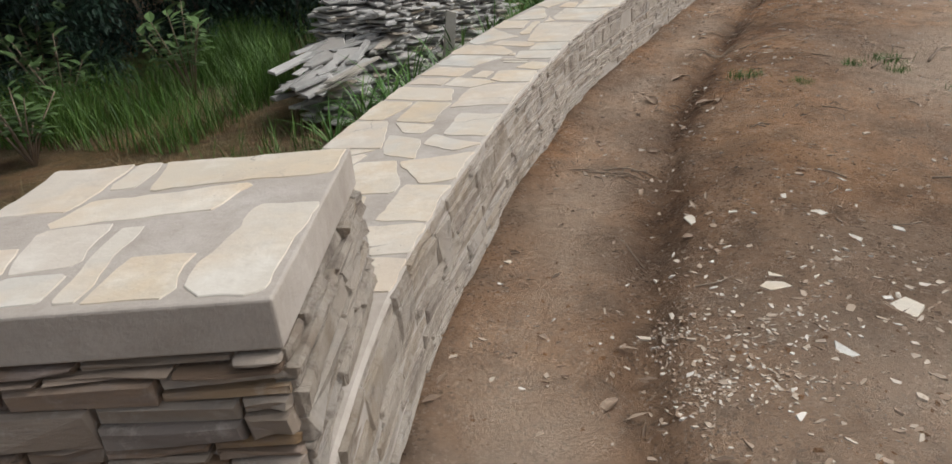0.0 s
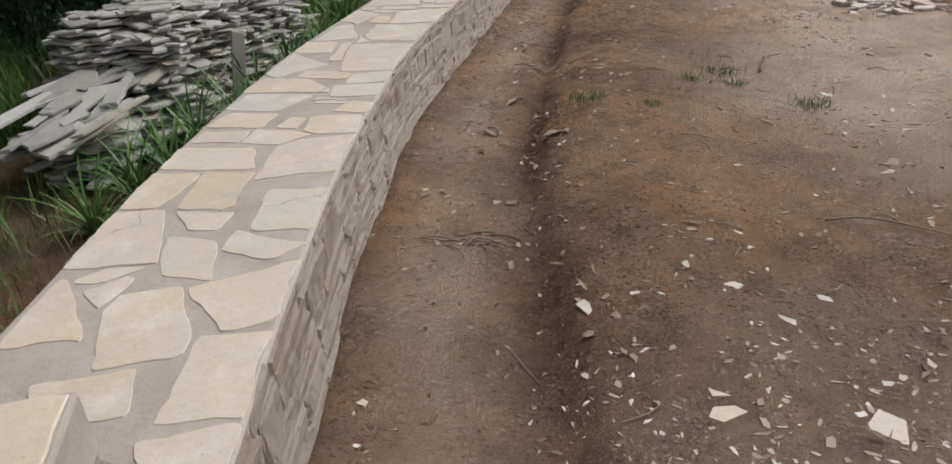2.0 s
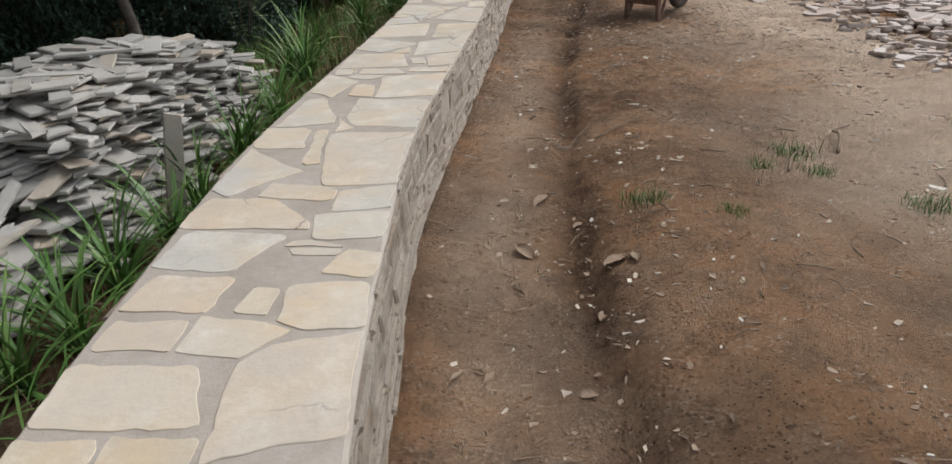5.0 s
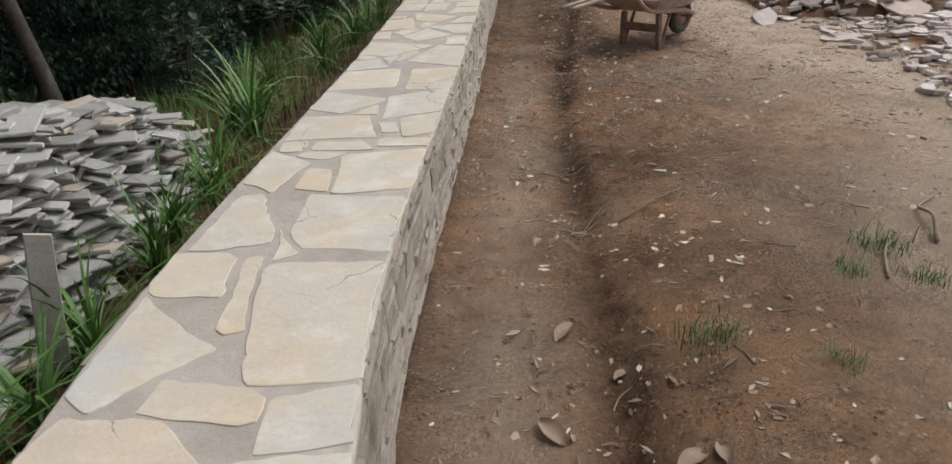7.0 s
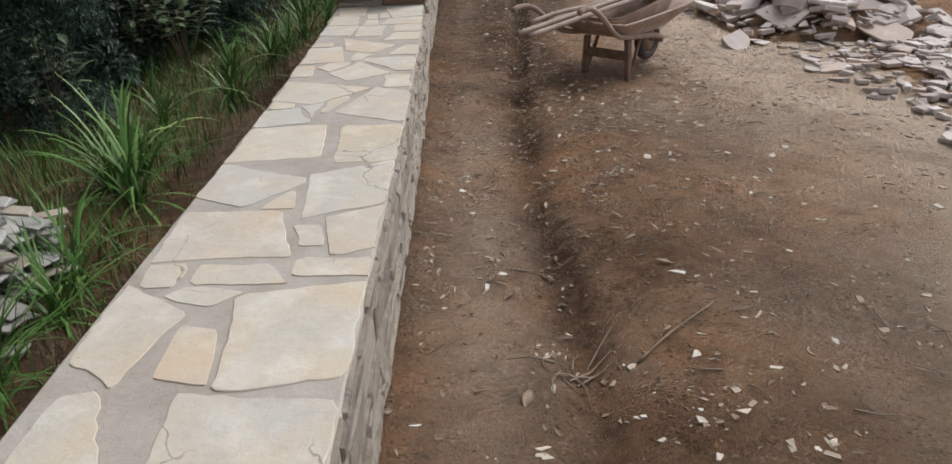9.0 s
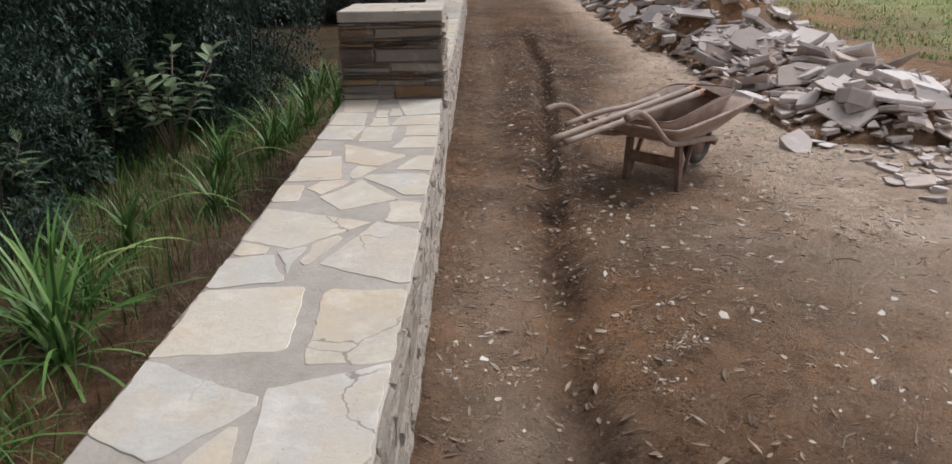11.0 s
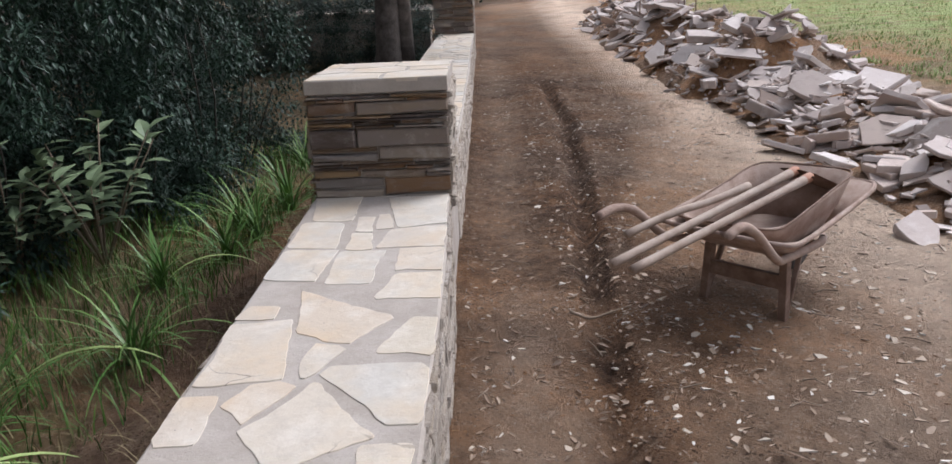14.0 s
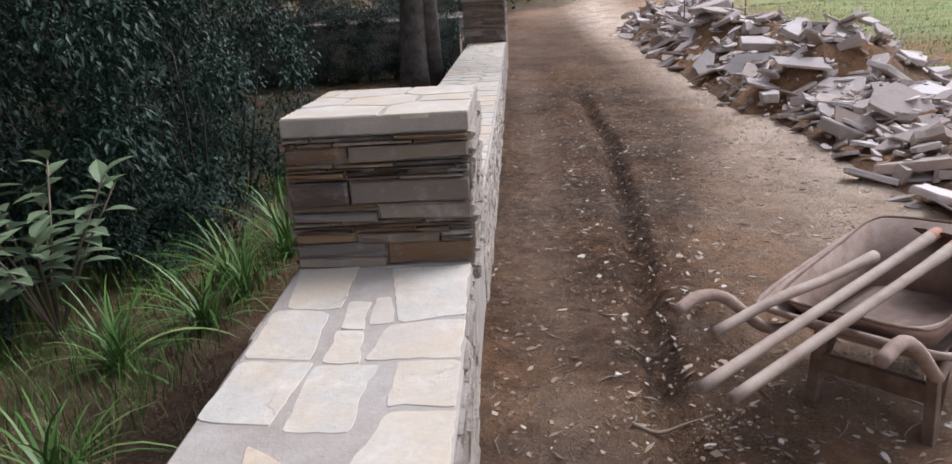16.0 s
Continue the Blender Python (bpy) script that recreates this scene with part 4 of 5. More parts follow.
# ---- stacks and heaps of stone ----
def pile_mesh(rng, a, b, h, kind, material):
    V, F = slab(rng, a, b, h, kind)
    return mesh_of("slab", V, F, material)


def stack(name, spots, label, meshes, rng, category="stone stack", extra=()):
    """A pile whose slabs are its parts. spots: (place, turn, tilt, lean, scale)."""
    ob = thing(name, pose(*spots[0][0]), label=label, category=category)
    inv = ob.matrix_basis.inverted()
    rest = []
    for i, (p, turn, tilt, lean, scale) in enumerate(spots):
        me = rng.choice(meshes)
        if i >= 300:
            m = inv @ pose(p[0], p[1], p[2], tilt, lean, turn) @ Matrix.Diagonal((*scale, 1))
            rest.append(([m @ v.co for v in me.vertices], [list(f.vertices) for f in me.polygons]))
            continue
        part("slab", me, None, ob, m=inv @ pose(p[0], p[1], p[2], tilt, lean, turn) @ Matrix.Diagonal((*scale, 1)))
    if rest:
        V, F = soup(rest)
        tagged(part("slab_rest", mesh_of("slab_rest", V, F, STACKED_REST if meshes[0].materials[0] == STACKED else RUBBLE), None, ob), kind="stuff")
    return ob


def heap_spots(rng, outline, n, layers_z, a_range, turn0, spread_turn, tilt):
    """Slabs on a mound: outline(k) gives a place and the mound's height there."""
    out = []
    for i in range(n):
        (x, y), h = outline()
        z = ground_z(x, y) + rng.uniform(0.72, 1.0) * h
        k = a_range[0] + (a_range[1] - a_range[0]) * rng.random() ** 1.6
        out.append(((x, y, z - 0.01), turn0 + rng.uniform(-spread_turn, spread_turn), rng.gauss(0, tilt), rng.gauss(0, tilt), (k, k * rng.uniform(0.5, 1.3), rng.uniform(0.6, 1.7))))
    return out


rng = random.Random(5)
STRIPS = [pile_mesh(rng, rng.uniform(0.26, 0.54), rng.uniform(0.06, 0.13), rng.uniform(0.012, 0.026), "strip", STACKED) for i in range(14)]
STACK_FLATS = [pile_mesh(rng, rng.uniform(0.34, 0.55), rng.uniform(0.22, 0.36), rng.uniform(0.014, 0.028), "flag", STACKED) for i in range(10)]
FLATS = [pile_mesh(rng, rng.uniform(0.30, 0.5), rng.uniform(0.2, 0.4), rng.uniform(0.014, 0.032), "flag", SLATE) for i in range(18)]
LUMPS = [pile_mesh(rng, rng.uniform(0.3, 0.48), rng.uniform(0.24, 0.36), rng.uniform(0.04, 0.08), "flag", SLATE) for i in range(10)]


def dry_stack(s0, s1, u0, u1, top, rng):
    """Slate strips laid in rough layers beside the wall."""
    spots = []
    z = -0.02
    while z < top:
        k = z / top
        ins = 0.10 * k
        rows = [u0 + ins, u0 + ins + 0.14, u0 + ins + 0.32, u0 + ins + 0.55]
        for r, uu in enumerate(rows):
            s = s0 + ins * 1.3 + rng.uniform(0, 0.1)
            while s < s1:
                p = along(s, uu + 0.09 * max(0.0, s - s0) + rng.uniform(-0.05, 0.05))
                edge = float(np.interp(s, [s0, s0 + 0.35, s1 - 0.95, s1 - 0.4, s1], [0.75, 1.0, 0.95, 0.6, 0.22]))
                if z < top * edge * (0.92 + 0.16 * noise.noise((s * 2, uu * 2, 1))):
                    d = along(s + 0.1, 0) - along(s - 0.1, 0)
                    t = math.degrees(math.atan2(d.y, d.x))
                    t += rng.gauss(70, 22) if rng.random() < 0.75 else rng.gauss(10, 18)
                    zz = ground_z(p.x, p.y) + z + rng.uniform(-0.012, 0.012)
                    spots.append(((p.x, p.y, zz), t, rng.gauss(0, 3.5), rng.gauss(0, 3), (rng.uniform(0.6, 1.15), rng.uniform(0.7, 1.4), rng.uniform(0.6, 1.1))))
                s += rng.uniform(0.09, 0.18)
        z += rng.uniform(0.016, 0.021)
    return spots


sp = dry_stack(3.15, 5.75, 1.50, 2.2, 0.80, rng)
sp.sort(key=lambda q: wall_coords(q[0][0], q[0][1])[1] - 0.35 * q[0][2])
stack("slate_stack", sp, "loose stack of grey slate strips beside the wall", STRIPS, rng)


def flag_pile():
    """Flagstones sliding off a low base of stacked strips, their long sides towards the wall."""
    spots = []
    for i in range(70):
        k = i / 70
        p = along(2.6 + rng.uniform(0, 0.6), 1.55 + rng.uniform(0, 0.5))
        spots.append(((p.x, p.y, ground_z(p.x, p.y) + 0.30 * k), 60 + rng.gauss(0, 25), rng.gauss(0, 4), rng.gauss(0, 4), (rng.uniform(0.7, 1.0), rng.uniform(0.7, 1.1), rng.uniform(0.8, 1.3))))
    for i in range(34):
        k = i / 34
        s, u = 2.5 + rng.uniform(0, 0.75), 1.5 + rng.uniform(0, 0.6)
        p = along(s, u)
        rise = 0.30 + 0.16 * (s - 2.45) / 0.85 + 0.05 * k
        spots.append(((p.x, p.y, ground_z(p.x, p.y) + rise), 55 + rng.gauss(0, 14), rng.gauss(0, 4), -9 + rng.gauss(0, 4), (rng.uniform(0.75, 1.1), rng.uniform(0.6, 0.9), rng.uniform(0.8, 1.2))))
    return spots


stack("flagstone_pile", flag_pile(), "low pile of pale grey flagstones in the grass", STACK_FLATS + STRIPS[:8], rng, "stone pile")


def leaning_slab():
    V, F = slab(random.Random(3), 0.62, 0.10, 0.022, "strip")
    ob = tagged(new("leaning_slab", mesh_of("leaning_slab", V, F, STACKED)), "long narrow slate strip leaning on the stack", "stone slab")
    a = Vector((0.15, -0.05, 1)).normalized()
    w = a.cross(Vector((-0.25, 0.97, 0))).normalized()
    n = a.cross(w)
    ob.matrix_basis = Matrix(((a.x, w.x, n.x, -0.07), (a.y, w.y, n.y, 5.99), (a.z, w.z, n.z, ground_z(-0.07, 6.0) + 0.29), (0, 0, 0, 1)))
    return ob


leaning_slab()


def ridge_heap(name, s0, s1, o0, o1, height, n, meshes, rng, label, scale=(0.7, 1.3), tilt=19):
    def swell(s, o):
        k = (o - o0) / (o1 - o0)
        return max(0.0, min(1, k / 0.35) * min(1, (1 - k) / 0.4) * min(1, (s - s0) / 0.6 + 0.25) * min(1, (s1 - s) / 1.0 + 0.2))

    def rise(s, o):
        return height * swell(s, o) * (0.8 + 0.5 * noise.noise((s * 1.1, o, 3)))

    def spot():
        while True:
            s, o = rng.uniform(s0, s1), rng.uniform(o0, o1)
            prof = swell(s, o)
            if rng.random() < 0.25 + prof:
                p = along(s, -o)
                return (p.x, p.y), rise(s, o)
    ob = stack(name, heap_spots(rng, spot, n, 0, scale, 0, 180, tilt), label, meshes, rng, "stone heap")
    inv = ob.matrix_basis.inverted()
    # the packed body under the loose slabs
    rows, cols = int((s1 - s0) / 0.15) + 1, int((o1 - o0) / 0.15) + 1
    V = []
    for i in range(rows + 1):
        for j in range(cols + 1):
            s, o = s0 + (s1 - s0) * i / rows, o0 + (o1 - o0) * j / cols
            p = along(s, -o)
            edge = i in (0, rows) or j in (0, cols)
            V.append(inv @ Vector((p.x, p.y, ground_z(p.x, p.y) + (-0.1 if edge else 0.82 * rise(s, o) - 0.03 + 0.05 * height * noise.noise((s * 6, o * 6, 1))))))
    w = cols + 1
    F = [[i * w + j, (i + 1) * w + j, (i + 1) * w + j + 1, i * w + j + 1] for i in range(rows) for j in range(cols)]
    part("rubble_core", mesh_of("rubble_core", V, [f[::-1] for f in F], SOIL), None, ob, "packed brown soil and stone dust")
    bits = []
    for i in range(n * 3):
        (x, y), h = spot()
        a = rng.uniform(0.04, 0.16)
        V, F = slab(rng, a, a * rng.uniform(0.4, 0.9), rng.uniform(0.008, 0.03), "flag")
        m = inv @ pose(x, y, ground_z(x, y) + rng.uniform(0.7, 1.0) * h, rng.gauss(0, tilt + 2), rng.gauss(0, tilt + 2), rng.uniform(0, 360))
        bits.append(([m @ Vector(v) for v in V], F))
    V, F = soup(bits)
    tagged(part("rubble_fill", mesh_of("rubble_fill", V, F, RUBBLE), None, ob), kind="stuff")
    return ob


ridge_heap("rubble_heap", 9.6, 16.6, 2.95, 5.4, 0.44, 380, LUMPS + FLATS, rng, "heap of broken grey and pinkish stone slabs", (0.5, 1.9), 17)
ridge_heap("rubble_heap", 14.8, 29.0, 2.75, 5.7, 1.0, 480, LUMPS + FLATS, rng, "taller heap of broken grey stone slabs", (0.6, 1.9), 20)
ridge_heap("slab_pile", 6.2, 9.7, 3.25, 6.2, 0.08, 300, FLATS, rng, "thin spread of pale flat stone offcuts on the soil", (0.35, 0.9), 6)


def boulder(p, a, b, h, turn, label, seed):
    r = random.Random(seed)
    ob = thing("boulder", pose(p[0], p[1], ground_z(*p) - 0.02, 3, -4, turn), label=label, category="boulder", group="large stones by the heap")
    n = 5
    for k in range(n):
        V, F = slab(r, a * r.uniform(0.75, 1.1), b * r.uniform(0.75, 1.1), h / n * 1.1, "flag")
        part("layer", mesh_of("layer", V, F, SPLIT), None, ob, m=pose(r.uniform(-0.05, 0.05), r.uniform(-0.05, 0.05), k * h / n, r.uniform(-3, 3), r.uniform(-3, 3), r.uniform(-20, 20)))
    return ob


boulder((7.35, 10.05), 0.55, 0.40, 0.24, 20, "layered pale boulder on the ground beside the heap", 1)
boulder((7.75, 9.45), 0.60, 0.38, 0.34, 100, "tall split pinkish boulder beside the heap", 2)
boulder((8.35, 9.1), 0.5, 0.4, 0.2, 60, "grey split boulder beside the heap", 4)
boulder((9.3, 12.4), 0.75, 0.3, 0.26, 20, "long grey block lying on the heap", 7)


# ---- far wall across the end ----
def cross_wall():
    ob = thing("terrace_wall", pose(8.75, 21.4, 0.3, 0, 0, 150), label="long low stone terrace wall with pale ledge in shade", category="wall", kind="structure")
    part("lower_wall", box(0, 26, -0.5, 0, -0.6, 1.0, 0.01), LEDGE, ob)
    part("ledge", box(-0.05, 26, -0.42, 0.06, 1.0, 1.04, 0.01), FLAG, ob, "pale stone ledge")
    part("terrace_floor", box(-0.03, 26, -7.0, -0.43, 0.6, 1.02, 0.01), TERRACE, ob, "bare tan soil of the terrace")
    return ob


cross_wall()


# ---- plants ----
def blade(p, turn, length, width, lean, droop, segs=3):
    """One arching leaf: (verts, faces)."""
    c, s = math.cos(turn), math.sin(turn)
    V = []
    x, z, a = 0.0, 0.0, lean
    step = length / segs
    for i in range(segs + 1):
        k = i / segs
        w = width * (0.55 + 0.9 * k) * (1 - k) ** 0.6 if i < segs else 0
        if i == segs:
            V.append((p[0] + c * x, p[1] + s * x, p[2] + z))
        else:
            w = width * (1 - 0.75 * k ** 2) / 2
            V.append((p[0] + c * x - s * w, p[1] + s * x + c * w, p[2] + z))
            V.append((p[0] + c * x + s * w, p[1] + s * x - c * w, p[2] + z))
        x += step * math.sin(a)
        z += step * math.cos(a)
        a += droop / segs
    F = [[2 * i, 2 * i + 1, 2 * i + 3, 2 * i + 2] for i in range(segs - 1)] + [[2 * segs - 2, 2 * segs - 1, 2 * segs]]
    return V, F


def tuft_mesh(rng, n, length, width, spread, material, droop=1.1, segs=3, lean=0.8):
    V, F = soup([blade((rng.gauss(0, spread), rng.gauss(0, spread), -0.01), rng.uniform(0, 6.28), length * rng.uniform(0.55, 1.15), width * rng.uniform(0.7, 1.2),
                       abs(rng.gauss(0.15, lean * 0.4)), droop * rng.uniform(0.4, 1.3), segs) for i in range(n)])
    return mesh_of("leaves", V, F, material, True)


rng = random.Random(21)
def strap_leaves(rng, n, length, width, spread, droop, segs, lean):
    """The single leaves of one plant, each a mesh."""
    out = []
    for i in range(n):
        a, q = rng.uniform(0, 6.28), spread * rng.random() ** 0.5
        V, F = blade((math.cos(a) * q, math.sin(a) * q, 0), rng.uniform(0, 6.28), length * rng.uniform(0.55, 1.15), width * rng.uniform(0.7, 1.3), abs(rng.gauss(0, lean * 0.5)), droop * rng.uniform(0.5, 1.2), segs)
        out.append(mesh_of("leaf", V, F, STRAP_LEAF, True))
    return out


STRAPS = [strap_leaves(rng, 54, 0.58, 0.013, 0.04, 1.45, 6, 1.7) for i in range(4)]


def strap_plant(s, u, k, label="clump of arching green strap leaves beside the wall"):
    p = along(s, u)
    ob = thing("strap_plant", pose(p.x, p.y, ground_z(p.x, p.y), 0, 0, rng.uniform(0, 360)), label=label, category="plant", group="strap-leaved plants along the wall")
    ob.scale = (k * 1.3, k * 1.3, k * 1.25)
    for me in rng.choice(STRAPS):
        part("leaf", me, None, ob)
    return ob


for s, u, k in [(2.35, 1.30, 0.75), (2.60, 1.22, 0.85), (3.00, 1.25, 0.9), (3.25, 1.12, 0.75), (3.65, 1.20, 0.8), (2.0, 1.35, 0.6), (4.35, 1.28, 0.8), (4.65, 1.36, 0.7), (5.1, 1.35, 0.65), (5.45, 1.45, 0.8),
                (6.35, 1.55, 1.05), (6.55, 1.75, 0.9), (6.9, 1.7, 0.7), (7.75, 1.9, 0.7), (8.45, 1.55, 0.8), (9.3, 1.8, 0.75), (9.72, 1.52, 0.8), (10.1, 1.45, 0.7), (10.4, 1.65, 0.8), (10.85, 1.42, 0.95), (11.3, 1.25, 0.8), (12.2, 1.6, 0.9)]:
    strap_plant(s, u, k)


def scatter_grass(name, n, area, length, material, label, seed, width=0.006, dense=None, lean=0.7, thin=1.0):
    r = random.Random(seed)
    out = []
    while len(out) < n:
        s, u = area[0] + (area[1] - area[0]) * r.random() ** thin, area[3] + (area[2] - area[3]) * r.random() ** thin
        p = along(s, u)
        if dense and noise.noise((p.x * 1.1, p.y * 1.1, seed)) + r.uniform(-0.35, 0.35) < dense:
            continue
        out.append(blade((p.x, p.y, sheet_z(p.x, p.y) - 0.01), r.uniform(0, 6.28), length * r.uniform(0.4, 1.2), width * r.uniform(0.7, 1.4), abs(r.gauss(0, lean * 0.5)), r.uniform(0.3, 1.4), 3))
    V, F = soup(out)
    return tagged(new(name, mesh_of(name, V, F, material, True)), label, "grass", kind="stuff")


scatter_grass("grass", 9000, (1.9, 6.2, 2.5, 4.4), 0.5, GRASS, "tall green grass in clumps behind the wall", 3, 0.005, 0.22)
scatter_grass("grass", 900, (0.2, 6.2, 1.0, 2.0), 0.28, GRASS, "sparse green grass close behind the wall", 13, 0.005, 0.1)
scatter_grass("grass", 4200, (5.6, 13.5, 1.35, 2.9), 0.26, GRASS, "green grass among plants behind the wall", 4, 0.006, -0.1)
scatter_grass("dry_grass", 8000, (-1.5, 12.0, 1.0, 3.0), 0.18, STRAW, "flattened dry straw on the soil behind the wall", 5, 0.004, 0.0, 2.2)
scatter_grass("lawn", 14000, (9, 34, -20, -6.4), 0.10, LAWN, "short green lawn grass beyond the stone heaps", 6, 0.02, -0.05, 0.7, 1.7)


def tuft(x, y, k):
    ob = tagged(new("grass_tuft", tuft_mesh(rng, 150, 0.085, 0.0035, 0.055, GRASS, 1.2, 3, 1.6)), "small sparse grass tuft on bare soil", "grass", "grass tufts on the soil", "stuff")
    ob.matrix_basis = pose(x, y, ground_z(x, y)) @ Matrix.Diagonal((k, k, k, 1))
    return ob


for x, y, k in [(3.16, 4.37, 1.2), (2.75, 5.05, 0.8), (3.10, 5.18, 1.2), (1.97, 4.93, 1.0), (3.0, 4.9, 0.8), (2.2, 4.6, 0.6)]:
    tuft(x, y, k)


# ---- leafy shrubs and trees ----
def leaf(p, d, up, length, width):
    """A folded pointed leaf: (verts, faces)."""
    side = d.cross(up)
    side = side.normalized() if side.length > 1e-4 else Vector((1, 0, 0))
    up = side.cross(d)
    m = p + d * length * 0.45 - up * length * 0.04
    V = [p, m + side * width / 2 + up * width * 0.16, p + d * length - up * length * 0.12, m - side * width / 2 + up * width * 0.16, m]
    return V, [[0, 1, 4], [1, 2, 4], [2, 3, 4], [3, 0, 4]]


def oval_leaf(p, d, length, width):
    """A broad oval leaf, folded along its rib and drooping: (verts, faces)."""
    side = d.cross(Vector((0, 0, 1))).normalized()
    up = side.cross(d)
    V, F = [], []
    for i, w in enumerate((0.12, 0.72, 1.0, 0.86, 0.45, 0.04)):
        t = i / 5
        c = p + d * length * t - up * length * 0.22 * t * t
        V += [c + side * width * w / 2 + up * width * 0.14 * w, c, c - side * width * w / 2 + up * width * 0.14 * w]
    for i in range(5):
        F += [[3 * i, 3 * i + 1, 3 * i + 4, 3 * i + 3], [3 * i + 1, 3 * i + 2, 3 * i + 5, 3 * i + 4]]
    return V, F


def rand_dir(r, flat=0.6):
    v = Vector((r.gauss(0, 1), r.gauss(0, 1), r.gauss(0, flat)))
    return v.normalized()


def bush_meshes(seed, n, size, height, leaf_len, material, low=0.0):
    """A crown of many leaves in uneven clumps, and its stems."""
    r = random.Random(seed)
    clumps = []
    for i in range(34):
        a, q = r.uniform(0, 6.28), r.random() ** 0.5
        z = low + (height - low) * r.random()
        w = size * (1 - 0.45 * abs(z / height - 0.45) * 2)
        clumps.append((Vector((math.cos(a) * q * w, math.sin(a) * q * w, z)), r.uniform(0.14, 0.36) * size))
    out = []
    for i in range(n):
        c, w = r.choice(clumps)
        d = rand_dir(r, 1.0)
        p = c + d * w * r.random() ** 0.4
        out.append(leaf(p, (d + rand_dir(r) * 0.9 - Vector((0, 0, 0.25))).normalized(), Vector((0, 0, 1)), leaf_len * r.uniform(0.6, 1.25), leaf_len * r.uniform(0.35, 0.5)))
    V, F = soup(out)
    stems = []
    for c, w in clumps[:6]:
        b = Vector((r.uniform(-0.1, 0.1), r.uniform(-0.1, 0.1), -0.05))
        mid = b.lerp(c, 0.5) + Vector((r.uniform(-0.1, 0.1), r.uniform(-0.1, 0.1), 0.1))
        stems.append(tube([b, mid, c], [0.014, 0.009, 0.003], 5))
    SV, SF = soup(stems)
    return mesh_of("foliage", V, F, material), mesh_of("stem_mass", SV, SF, BARK, True)


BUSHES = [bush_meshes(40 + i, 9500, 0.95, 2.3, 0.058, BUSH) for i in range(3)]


def bush(s, u, k, tall=1.0):
    p = along(s, u)
    ob = thing("bush", pose(p.x, p.y, ground_z(p.x, p.y), 0, 0, rng.uniform(0, 360)), label="dense dark green leafy bush in deep shade", category="bush", group="dark bushes behind the wall")
    ob.scale = (k, k, k * tall)
    f, st = rng.choice(BUSHES)
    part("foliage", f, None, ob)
    tagged(part("stem_mass", st, None, ob, "thin dark stems"), kind="stuff")
    return ob


s = -1.0
while s < 15:
    bush(s, rng.uniform(3.0, 3.4) if s > 7 else rng.uniform(4.2, 4.8) + (0.7 if s < 3.5 else 0), rng.uniform(1.1, 1.35), rng.uniform(1.0, 1.2))
    bush(s + 0.5, 5.2 + rng.uniform(-0.4, 0.4) + (0 if s > 7 else 1), rng.uniform(1.2, 1.5), rng.uniform(1.2, 1.6))
    s += rng.uniform(0.85, 1.15)
for s, u, k in [(7.6, 2.6, 0.6), (8.6, 3.0, 0.62), (9.7, 3.0, 0.7), (10.7, 2.5, 0.75), (11.4, 2.2, 0.85), (12.4, 2.3, 0.9)]:
    bush(s, u, k)


def broad_shrub(x, y, k, label, material=BROAD):
    """Upright stems with whorls of large oval leaves."""
    r = random.Random(int(x * 100))
    ob = thing("shrub", pose(x, y, ground_z(x, y)), label=label, category="shrub", group="broad-leaved shrubs behind the wall")
    for i in range(9):
        a, q = 0.7 * i + r.uniform(-0.2, 0.2), r.uniform(0.12, 0.42)
        tip = Vector((math.cos(a) * q, math.sin(a) * q, r.uniform(0.5, 1.0) - 0.4 * q)) * k
        V, F = tube([(0, 0, -0.02), tip * 0.5 + Vector((0, 0, 0.05)), tip], [0.009, 0.007, 0.004], 6)
        stem = part("stem", mesh_of("stem", V, F, TWIG, True), None, ob)
        for j in range(12):
            t = 0.45 + 0.55 * j / 11
            b = r.uniform(0, 6.28)
            d = Vector((math.cos(b), math.sin(b), 0.7 if j > 8 else 0.2)).normalized()
            V, F = oval_leaf(tip * t + Vector((0, 0, 0.05 * (1 - t))), d, 0.175 * k * r.uniform(0.7, 1.15), 0.078 * k * r.uniform(0.8, 1.15))
            part("leaf", mesh_of("leaf", V, F, material), None, stem)
    return ob


broad_shrub(1.93, 11.87, 1.1, "young shrub with large oval grey-green leaves")
broad_shrub(1.45, 11.9, 0.9, "young shrub with large oval grey-green leaves")
broad_shrub(0.75, 10.6, 0.85, "young shrub with large oval grey-green leaves")
for x, y, k in [(-3.2, 5.9, 0.85), (-2.3, 6.3, 0.95), (-3.7, 6.6, 1.1), (-3.0, 4.9, 0.7)]:
    broad_shrub(x, y, k, "leafy dark green young shrub at the bushes' edge", SHADY)


